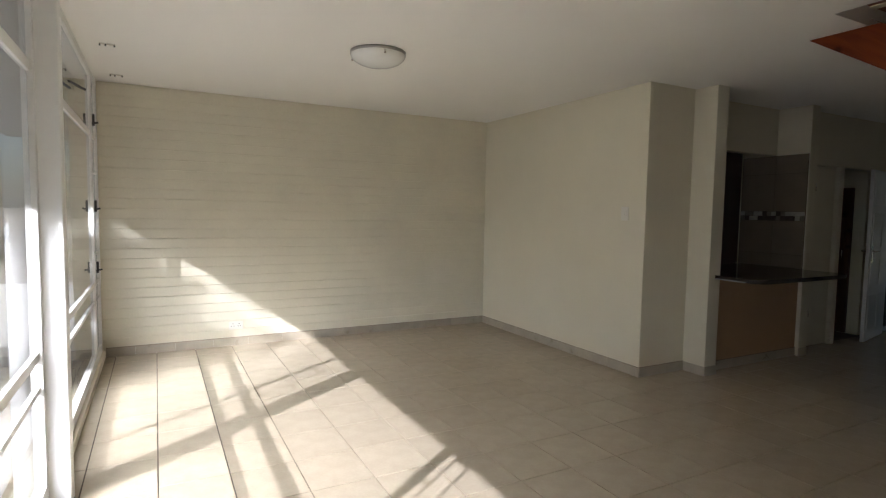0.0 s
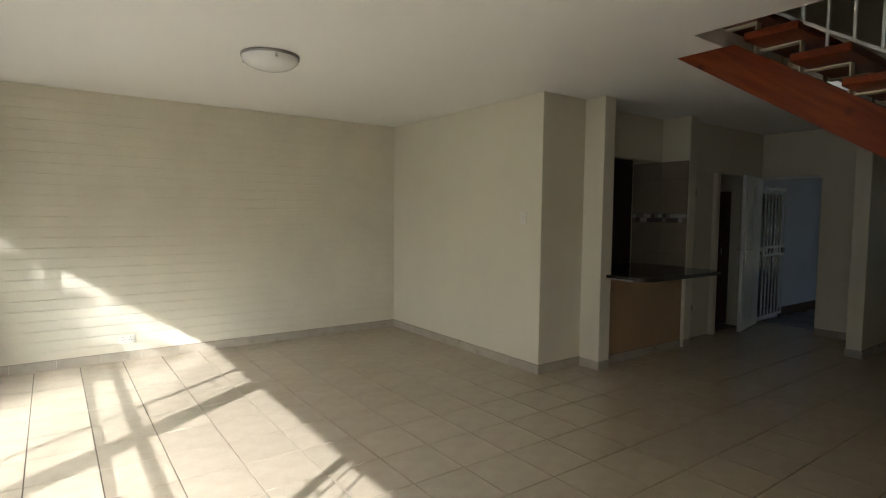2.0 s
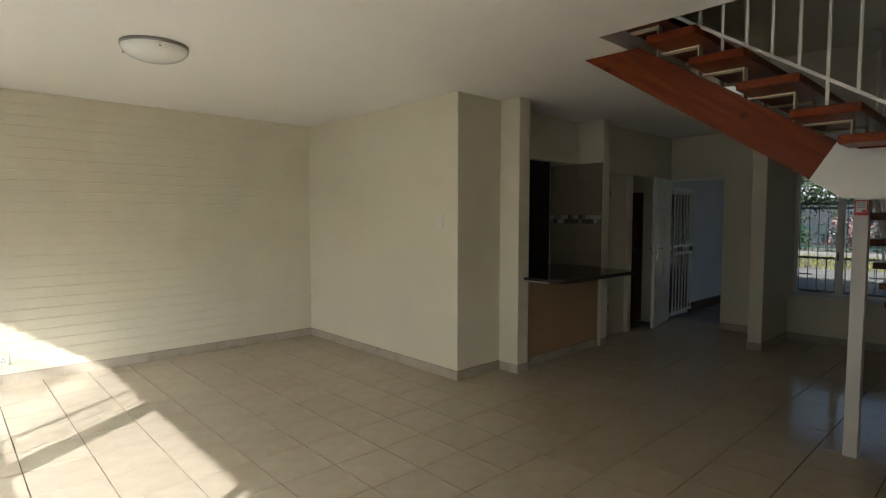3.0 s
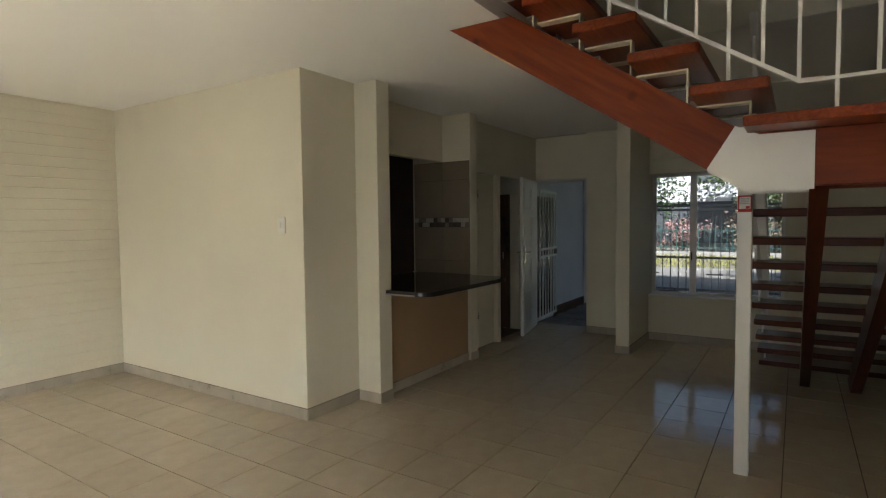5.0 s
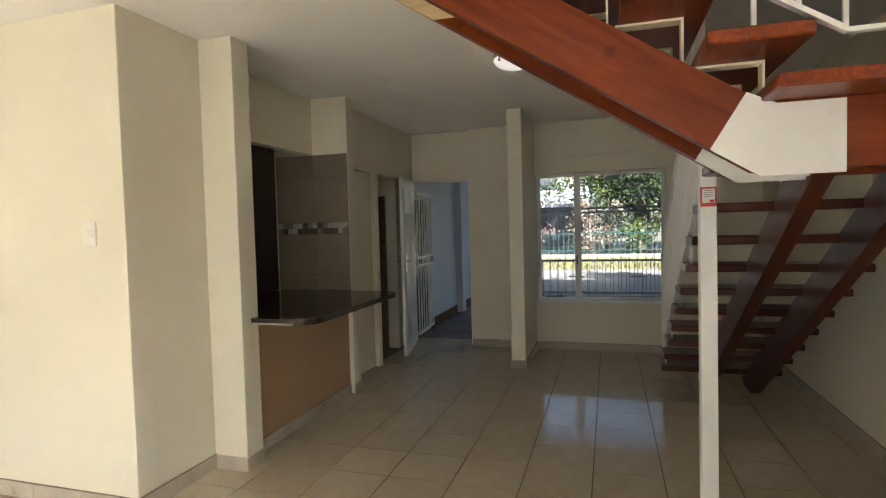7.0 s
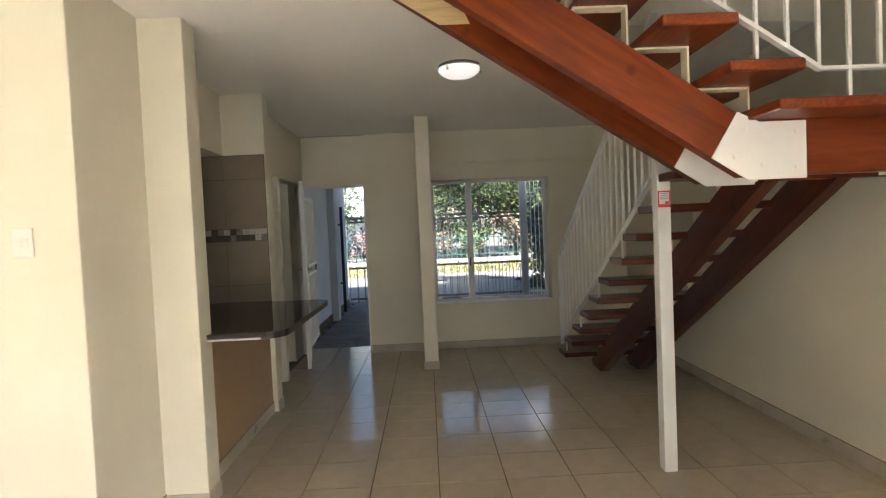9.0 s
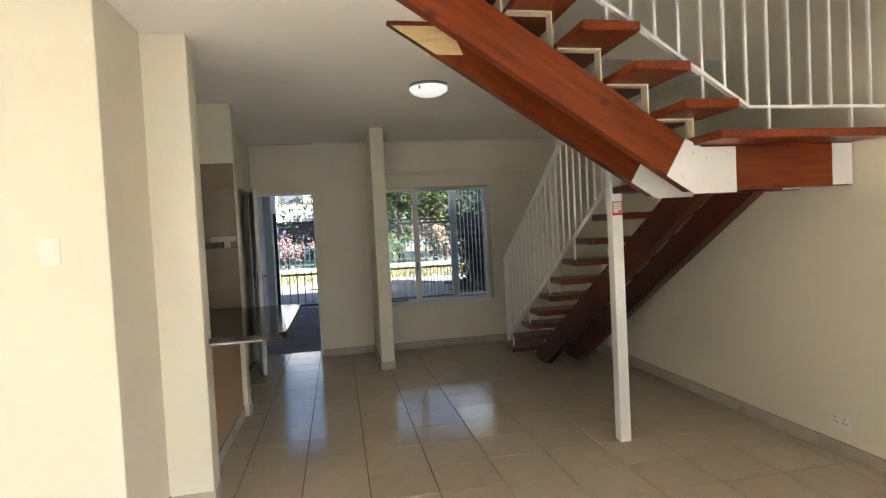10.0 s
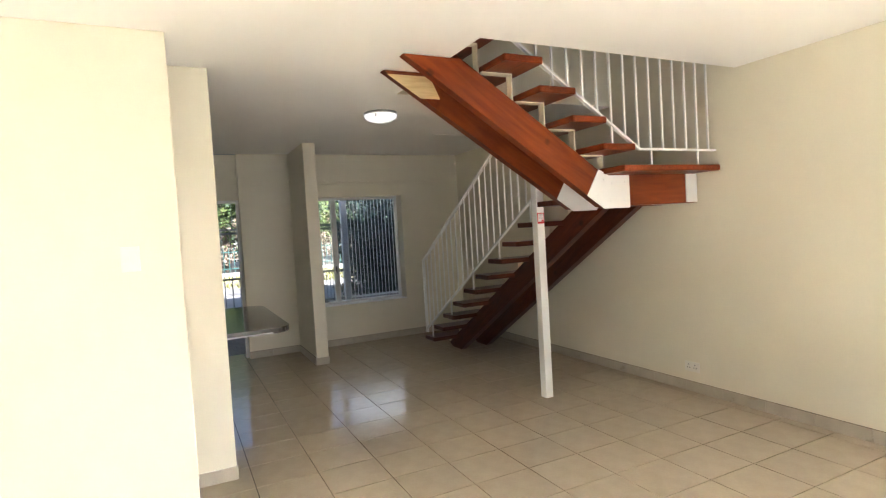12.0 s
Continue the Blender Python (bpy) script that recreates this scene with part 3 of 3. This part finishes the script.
box(bm, XE + 0.10, XE + 0.16, DY0, DY0 + 0.035, 0, DZ)
box(bm, XE + 0.10, XE + 0.16, DY1 - 0.035, DY1, 0, DZ)
box(bm, XE + 0.10, XE + 0.16, DY0 + 0.035, DY1 - 0.035, DZ - 0.035, DZ)
solid("door_frame", bm, WHITE, "white-painted front door frame", "door frame")

# security gate opened outwards
sg = thing("security_gate", "white steel security gate swung open outside the front door", "gate", at=(9.52, 4.74, 0))
sg.rotation_euler = (0, 0, radians(5))
for z in (0.06, 0.95, 1.06, 1.90):
    part("gate_rail", bar(bmesh.new(), (0, 0, z), (0.82, 0, z), 0.025, 0.03), WHITE_BAR, sg)
for k in range(7):
    x = 0.012 + k * 0.1327
    part("gate_bar", bar(bmesh.new(), (x, 0, 0.045), (x, 0, 1.915 + (0.03 if 0 < k < 6 else 0)), 0.016, 0.016, (1, 0, 0)), WHITE_BAR, sg)
part("lock_box", boxed(0.70, 0.81, -0.02, 0.02, 0.965, 1.045), BLACK, sg)

# ---- front window ----
fw = thing("window_3", "white-painted steel casement window onto the street", "window")
tagged(fw, kind="structure")
FX = 9.40
bm = bmesh.new()
box(bm, FX, FX + 0.04, WY0, WY0 + 0.04, WZ0, WZ1)
box(bm, FX, FX + 0.04, WY1 - 0.04, WY1, WZ0, WZ1)
box(bm, FX, FX + 0.04, WY0 + 0.04, WY1 - 0.04, WZ0, WZ0 + 0.04)
box(bm, FX, FX + 0.04, WY0 + 0.04, WY1 - 0.04, WZ1 - 0.035, WZ1)
part("window_frame", bm, WHITE, fw)
MY = 2.70
part("mullion", boxed(FX - 0.005, FX + 0.045, MY - 0.035, MY + 0.035, WZ0 + 0.04, WZ1 - 0.035), WHITE, fw)
part("window_sill", boxed(XE - 0.012, 9.40, WY0 + 0.002, WY1 - 0.002, WZ0 + 0.001, WZ0 + 0.012, bevel=0.003), WHITE, fw)
for y0, y1 in ((WY0 + 0.04, MY - 0.035), (MY + 0.035, WY1 - 0.04)):
    p = part("pane", boxed(FX + 0.018, FX + 0.022, y0, y1, WZ0 + 0.04, WZ1 - 0.035), GLASS, fw)
    p.visible_shadow = False
bm = bar(bmesh.new(), (FX - 0.03, 2.85, WZ0 + 0.05), (FX - 0.03, 3.08, WZ0 + 0.05), 0.014, 0.01)
rod(bm, (FX - 0.03, 2.90, WZ0 + 0.05), (FX - 0.03, 2.90, WZ0 + 0.085), 0.007)
part("stay", bm, BLACK, fw, "black iron casement stay")
bm = bar(bmesh.new(), (FX - 0.02, MY + 0.01, 0.98), (FX - 0.02, MY + 0.01, 1.08), 0.012, 0.02, (1, 0, 0))
part("handle", bm, BLACK, fw, "black window catch")
solid("lintel", boxed(XE - 0.022, XE - 0.0005, 1.195, 3.168, 2.24, H - 0.001, bevel=0.004), CREAM, "cream-painted lintel standing slightly proud above the window", "lintel")
solid("curtain_rail", bar(bmesh.new(), (XE - 0.018, 1.20, 2.222), (XE - 0.018, 3.165, 2.222), 0.034, 0.030), CREAM, "cream-painted curtain rail above the window", "curtain rail", "structure")

# ---- fixtures ----
solid("ceiling_strip", boxed(7.55, 7.59, 1.48, 1.97, H - 0.010, H - 0.0005, bevel=0.002), CEIL, "thin white cover strip on the ceiling", "trim")
def ceiling_lamp(x, y, r, lit=False):
    l = thing("ceiling_light", "round opal glass bowl ceiling light with a metal rim", "ceiling light", "ceiling lights", (x, y, H))
    part("base", rod(bmesh.new(), (0, 0, -0.022), (0, 0, -0.001), r * 0.99, 40), ALU, l, "dull metal rim")
    part("bowl", dome(bmesh.new(), (0, 0, -0.0225), r * 0.97, r * 0.42), OPAL_LIT if lit else OPAL, l)
    for k in range(3):
        a = 2.1 * k + 0.4
        p = Vector((math.cos(a) * r * 0.96, math.sin(a) * r * 0.96, -0.03))
        part("clip", rod(bmesh.new(), p, p + Vector((0, 0, -0.025)), 0.008), CHROME, l)


ceiling_lamp(2.66, 5.12, 0.205)
ceiling_lamp(6.62, 2.95, 0.155, True)


def socket(name, label, m, w, h, kind):
    s = thing(name, label, kind)
    part("plate", boxed(-w / 2, w / 2, 0, 0.009, -h / 2, h / 2, bevel=0.003), PLASTIC, s)
    if kind == "socket":
        for cx in (-w / 4 + 0.005, w / 4 - 0.005):
            for dx, dz in ((0, 0.018), (-0.011, -0.008), (0.011, -0.008)):
                part("hole", boxed(cx + dx - 0.004, cx + dx + 0.004, 0.0092, 0.0102, dz - 0.004, dz + 0.004), BLACK, s)
        for cx in (-0.012, 0.012):
            part("rocker", boxed(cx - 0.006, cx + 0.006, 0.0092, 0.0125, 0.02, 0.036), PLASTIC, s)
    else:
        for cx in (-0.014, 0.014):
            part("rocker", boxed(cx - 0.011, cx + 0.011, 0.0092, 0.013, -0.02, 0.02, bevel=0.001), PLASTIC, s)
    s.matrix_world = m
    return s


socket("wall_socket", "white double wall socket on the brick wall", pose(1.93, YN - 0.003, 0.215, 0, 0, 180), 0.145, 0.085, "socket")
socket("wall_socket", "white double wall socket above the skirting", pose(5.11, YS + 0.001, 0.215, 0, 0, 0), 0.145, 0.085, "socket")
socket("light_switch", "white light switch plate on the cream wall", pose(XR - 0.001, 4.925, 1.465, 0, 0, 90), 0.085, 0.125, "switch")

# ---- garden and street in front ----
solid("ground", boxed(-150, 300, -250, 250, -0.30, -0.06), GROUND, "sandy ground reaching to the horizon", "ground")
solid("porch_floor", boxed(XE + 0.1, 14.3, 0.0, 6.0, -0.20, -0.045), GROUT, "dark brick-paved porch floor", "pavement")
solid("road", boxed(14.4, 20.6, -80, 80, -0.2, -0.04), ROAD, "pale concrete road in front of the house", "road")
solid("wall_porch", boxed(XE + 0.28, 13.9, 4.90, 5.05, -0.05, 3.0), OUT_WALL, "white-painted porch side wall in shade", "wall")
pg = thing("porch_side_door", "dark glazed side door in the porch wall behind the gate", "door")
part("door_frame", boxed(9.62, 10.40, 4.893, 4.899, 0.02, 1.84), DARK_CAB, pg)
part("pane", boxed(9.67, 10.35, 4.886, 4.892, 0.10, 1.78), GRANITE, pg, "dark reflecting glass")
solid("porch_plinth", boxed(10.45, 13.89, 4.885, 4.899, -0.045, 0.10), BROWN_DOOR, "dark-painted plinth along the porch wall", "trim")
dp = thing("downpipe", "slim dark downpipe on the porch wall", "pipe")
part("pipe", rod(bmesh.new(), (13.0, 4.84, -0.045), (13.0, 4.84, 1.95), 0.03, 10), BLACK, dp)
for z in (0.5, 1.6):
    part("pipe_clip", boxed(12.96, 13.04, 4.845, 4.90, z, z + 0.03), BLACK, dp)
solid("porch_pier", boxed(11.9, 12.1, 4.78, 4.90, -0.05, 2.9), OUT_WALL, "white-painted porch pier", "pier")


def fence(name, label, x0, y0, x1, y1, step, h, rails, mat, r):
    f = thing(name, label, "fence")
    a, b = Vector((x0, y0, 0)), Vector((x1, y1, 0))
    n = int((b - a).length / step)
    for z in rails:
        part("rail", bar(bmesh.new(), a + Vector((0, 0, z)), b + Vector((0, 0, z)), 0.03, 0.04), mat, f)
    me = mesh_of("paling", bar(bmesh.new(), (0, 0, -0.05), (0, 0, h), r, r, (1, 0, 0)), mat)
    for k in range(n + 1):
        place("paling", me, f, a.lerp(b, k / n))
    return f


ff = fence("front_fence", "tall grey steel bar fence across the yard", 14.2, 1.2, 14.2, 4.9, 0.15, 1.74, (0.05, 0.70, 1.67, 1.75, 2.48), GATE, 0.011)
short_bar = mesh_of("short_bar", bar(bmesh.new(), (0, 0, -0.05), (0, 0, 0.70), 0.011, 0.011, (1, 0, 0)), GATE)
tall_bar = mesh_of("tall_bar", bar(bmesh.new(), (0, 0, 1.75), (0, 0, 2.55), 0.011, 0.011, (1, 0, 0)), GATE)
for k in range(24):
    place("short_bar", short_bar, ff, (14.2, 1.28 + 0.15 * k, 0))
for k in range(13):
    place("tall_bar", tall_bar, ff, (14.2, 1.2 + 0.30 * k, 0))
for k in range(3):
    for z in (0.37, 1.95, 2.2):
        part("rung", bar(bmesh.new(), (14.2, 1.65 + 1.2 * k, z), (14.2, 1.95 + 1.2 * k, z), 0.014, 0.02), GATE, ff)
fence("side_gate", "tall grey-white steel bar gate beside the pier", 14.2, -3.0, 14.2, 1.1, 0.085, 3.0, (0.05, 2.9), WHITE_BAR, 0.013)
fence("palisade_fence", "green-painted palisade fence across the road", 28.0, -14, 28.0, 20, 0.22, 1.2, (0.25, 1.0), GREEN_STEEL, 0.028)
solid("gate_pier", boxed(14.14, 14.26, 1.12, 1.25, -0.05, 2.6, bevel=0.01), FAR_WHITE, "pale painted gate pier", "pier")
solid("verge_kerb", boxed(26.9, 27.2, -60, 60, -0.1, 0.12), ROAD, "pale kerb in front of the palisade", "kerb")
rng = random.Random(8)
bm = bmesh.new()
for _ in range(6000):
    x, y = rng.uniform(20.7, 26.8), rng.uniform(-12, 18)
    h, a = rng.uniform(0.03, 0.11), rng.uniform(0, 6.28)
    dx, dy = math.cos(a) * 0.03, math.sin(a) * 0.03
    bm.faces.new([bm.verts.new(p) for p in ((x - dx, y - dy, -0.06), (x + dx, y + dy, -0.06), (x + dy, y - dx, h))])
solid("grass", bm, GRASS, "patchy green grass on the verge", "grass", "stuff")


def crown(bm, c, r, count, size, rng, squash=0.8):
    """Many small leaves in clumps round c."""
    clumps = [Vector((rng.gauss(0, 0.5), rng.gauss(0, 0.5), rng.gauss(0, 0.5) * squash)) * r for _ in range(max(5, count // 60))]
    for _ in range(count):
        p = rng.choice(clumps) + Vector((rng.gauss(0, 0.17), rng.gauss(0, 0.17), rng.gauss(0, 0.17))) * r + Vector(c)
        d = Vector((rng.uniform(-1, 1), rng.uniform(-1, 1), rng.uniform(-1, 0.6))).normalized() * size * rng.uniform(0.6, 1.4)
        s = d.orthogonal().normalized() * size * 0.32
        bm.faces.new([bm.verts.new(q) for q in (p, p + d * 0.5 + s, p + d, p + d * 0.5 - s)])


def tree(name, label, x, y, h, r, leaf, count, size, seed, base=-0.06, low=0.45):
    rng = random.Random(seed)
    t = thing(name, label, "tree" if h > 3 else "shrub")
    bm = bmesh.new()
    top = Vector((x, y, base + h * 0.6))
    rod(bm, (x, y, base), top, 0.05 * h ** 0.5 + 0.02, 8, 0.03 * h ** 0.5)
    for _ in range(9):
        a = rng.uniform(0, 6.28)
        s = Vector((x, y, base + h * rng.uniform(low * 0.6, 0.6)))
        rod(bm, s, s + Vector((math.cos(a) * r * 0.7, math.sin(a) * r * 0.7, h * rng.uniform(0.1, 0.3))), 0.022 * h ** 0.5, 6, 0.008)
    part("trunk", bm, BARK, t)
    bm = bmesh.new()
    crown(bm, (x, y, base + h * (0.5 + low * 0.4)), r, count, size, rng, (h * (1 - low)) / (2 * r))
    part("crown", bm, leaf, t)
    return t


for i, (x, y, h, r, leaf, cnt, sz) in enumerate((
        (30.5, 0.5, 7.5, 2.6, LEAF_A, 6500, 0.2), (31.5, 2.4, 6.5, 1.9, LEAF_B, 5000, 0.2), (33.0, -4.0, 8.0, 3.0, LEAF_A, 6500, 0.2),
        (31.0, 8.7, 7.5, 2.2, LEAF_A, 6500, 0.2), (34.0, -9.0, 8.5, 3.2, LEAF_B, 5500, 0.2), (32.0, 14.0, 7.0, 2.8, LEAF_A, 5000, 0.2), (36.0, 0.8, 9.0, 2.8, LEAF_A, 6500, 0.22), (35.5, -6.5, 9.5, 3.2, LEAF_A, 6000, 0.25), (29.8, -1.2, 5.0, 1.5, LEAF_B, 3500, 0.18))):
    tree("tree", "leafy garden tree behind the green palisade", x, y, h, r, leaf, cnt, sz, 20 + i, low=0.25)
for i, (x, y, h, r, leaf, cnt, sz) in enumerate((
        (29.3, 6.0, 1.5, 0.8, LEAF_PINK, 1100, 0.13), (29.2, 3.2, 2.6, 1.1, LEAF_DRY, 1500, 0.18), (29.4, 1.0, 1.8, 1.0, LEAF_B, 900, 0.18),
        (29.2, -1.6, 2.4, 1.1, LEAF_DRY, 1300, 0.18), (29.4, 8.2, 1.3, 0.9, LEAF_A, 900, 0.15), (29.6, -4.4, 1.8, 1.1, LEAF_B, 900, 0.18),
        (29.4, 10.5, 1.8, 1.1, LEAF_A, 900, 0.18), (29.3, -7.2, 2.6, 1.2, LEAF_DRY, 1200, 0.2))):
    tree("shrub", "garden shrub behind the green palisade", x, y, h, r, leaf, cnt, sz, 60 + i, low=0.1)
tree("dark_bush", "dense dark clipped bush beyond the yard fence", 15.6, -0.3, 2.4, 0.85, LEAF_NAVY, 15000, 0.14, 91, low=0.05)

tree("patio_tree", "tall leafy tree beyond the patio", -9.8, 0.20, 9.4, 1.0, LEAF_A, 4500, 0.17, 77, low=0.7)

# houses across the road
hs = thing("far_house", "white two-storey house with a dark carport", "house")
part("wall", boxed(44, 52, 4, 26, -0.1, 7.5), FAR_WHITE, hs)
part("carport", boxed(41, 44, 4, 26, -0.1, 2.6), FAR_DARK, hs)
part("carport_roof", boxed(40.6, 44, 3.8, 26.2, 2.6, 2.85), FAR_WHITE, hs)
part("roof", boxed(43.5, 52.5, 3.5, 26.5, 7.5, 7.8), ROOF, hs)
for k in range(5):
    w = part("window", boxed(43.96, 43.995, 6 + 4 * k, 7.8 + 4 * k, 4.0, 5.6), FAR_DARK, hs)

# unseen block added to cut low western sky, then the terrace neighbours
nb = thing("rear_sky_blocker", "unseen white-painted block added behind the garden wall to cut sky light", "house")
part("wall", boxed(-20, -12.5, -22, 30, -0.1, 5.6), OUT_WALL, nb)
part("roof", boxed(-20.3, -12.2, -22.3, 30.3, 5.6, 5.75), ROOF, nb)
for y0, y1 in ((-25, YS - 0.21), (7.81, 33)):
    nb = thing("terrace_house", "plain white-painted terraced neighbour house", "house")
    part("wall", boxed(2.6, XE + 0.2, y0, y1, -0.1, TOP), OUT_WALL, nb)
    part("roof", boxed(2.4, XE + 0.6, y0, y1, TOP, TOP + 0.15), ROOF, nb)

# patio behind the glazing
solid("patio", boxed(-3.0, GX - 0.15, -6, 14, -0.2, -0.04), PATIO, "pale concrete patio", "pavement")
# added closing wall; its height also trims sky light near the horizon
solid("wall_garden", boxed(-5.2, -5.0, -15, 22, -0.1, 2.0), OUT_WALL, "white-painted garden wall added to close off the patio", "wall")

# slab added out of view to hold back sky light from the east
solid("porch_sky_blocker", boxed(XE + 0.28, 13.4, -2.5, 6.0, 2.64, 2.76), ROOF, "unseen roof slab added to cut sky light at the entrance", "roof")

rng = random.Random(31)
pav = bmesh.new()
for i in range(21):
    for j in range(24):
        x, y = 9.52 + i * 0.225, 2.4 + (j + 0.5 * (i % 2)) * 0.112
        if y < 4.8:
            box(pav, x, x + 0.218, y, y + 0.105, -0.045, -0.022 + rng.uniform(-0.004, 0.002))
tagged(part("paving_bricks", pav, PAVING, bpy.data.objects["porch_floor"], "dark worn brick pavers"), kind="stuff")

# ---- brick courses of the north wall ----
wall_n = bpy.data.objects["wall_north"]
rng = random.Random(3)
pitch = 0.0966
z = 0.0785 - 0.0966
while z < H - 0.01:
    z1 = min(z + pitch, H)
    d = rng.uniform(-0.003, 0.001)
    c = part("brick_course", boxed(XW - 0.07, XR, YN + d, YN + 0.0085, max(0, z + 0.001), z1 - 0.001, bevel=0.004), CREAM_BRICK, wall_n)
    z = z1

# ---- skirting tiles ----
skirting = thing("skirting", "beige ceramic skirting tiles along the walls", "skirting")
tagged(skirting, kind="structure")
SH, ST = 0.085, 0.009


def skirt(x0, y0, x1, y1, nx, ny, start=0.0):
    """Skirting tiles from one end to the other; nx, ny: the way into the room."""
    a, b = Vector((x0, y0, 0)), Vector((x1, y1, 0))
    L = (b - a).length
    d = (b - a) / L
    s = -start
    while s < L:
        p, q = a + d * (max(s, 0) + 0.001), a + d * (min(s + PITCH, L) - 0.001)
        xs = sorted((p.x, q.x, p.x + nx * ST, q.x + nx * ST))
        yy = sorted((p.y, q.y, p.y + ny * ST, q.y + ny * ST))
        if max(xs[-1] - xs[0], yy[-1] - yy[0]) > 0.02:
            part("skirting_tile", boxed(xs[0], xs[-1], yy[0], yy[-1], -0.002, SH, bevel=0.0015), SKIRT, skirting)
        s += PITCH
    if L > 0.3:
        xs = sorted((a.x, b.x, a.x + nx * ST * 0.8, b.x + nx * ST * 0.8))
        yy = sorted((a.y, b.y, a.y + ny * ST * 0.8, b.y + ny * ST * 0.8))
        part("grout_bead", boxed(xs[0], xs[-1], yy[0], yy[-1], SH, SH + 0.004), BEAD, skirting)


PITCH = 0.352
skirt(XW, YN, XR, YN, 0, -1, 0.1)
skirt(XR, YN, XR, YC - ST, -1, 0, 0.2)
skirt(XR, YC, 5.59, YC, 0, -1)
skirt(5.59, YC - ST, 5.59, 4.465 - ST, -1, 0)
skirt(5.59, 4.465, 5.75, 4.465, 0, -1)
skirt(5.765, 4.56, 7.16, 4.56, 0, -1)
skirt(7.155, 4.52, 7.305, 4.52, 0, -1)
skirt(XW, YS, XE, YS, 0, 1, 0.15)
skirt(XE, YS + ST, XE, 3.17, -1, 0)
skirt(XE, 3.315, XE, DY0, -1, 0)
skirt(8.28, 3.17 - ST, 8.28, 3.315 + ST, -1, 0)
skirt(8.28, 3.17, XE, 3.17, 0, -1)
skirt(8.28, 3.315, XE, 3.315, 0, 1)

# ---- floor tiles ----
OX, OY, PX, PY, G = 5.035, 4.377, 0.350, 0.384, 0.0031
tile_me = mesh_of("floor_tile", boxed(-PX / 2 + G, PX / 2 - G, -PY / 2 + G, PY / 2 - G, -0.012, 0.0, bevel=0.0004), TILE)
rest = bmesh.new()
rng = random.Random(12)
made = 0
for i in range(-13, 15):
    for j in range(-10, 9):
        x, y = OX + PX * (i + 0.5), OY + PY * (j + 0.5)
        if not (XW - 0.2 < x < XE + 0.25 and YS - 0.17 < y < YN + 0.17):
            continue
        if x > XR + 0.2 and y > 4.9:
            continue
        near = 1.0 < x < 7.6 and made < 300
        if near:
            made += 1
            ob = place("floor_tile", tile_me, floor_ob, (x, y, rng.uniform(-0.0006, 0.0)))
            ob.rotation_euler = (rng.uniform(-0.0012, 0.0012), rng.uniform(-0.0012, 0.0012), 0)
        else:
            box(rest, x - PX / 2 + G, x + PX / 2 - G, y - PY / 2 + G, y + PY / 2 - G, -0.012, rng.uniform(-0.0006, 0))
tagged(part("floor_tiles_rest", rest, TILE, floor_ob), kind="stuff")
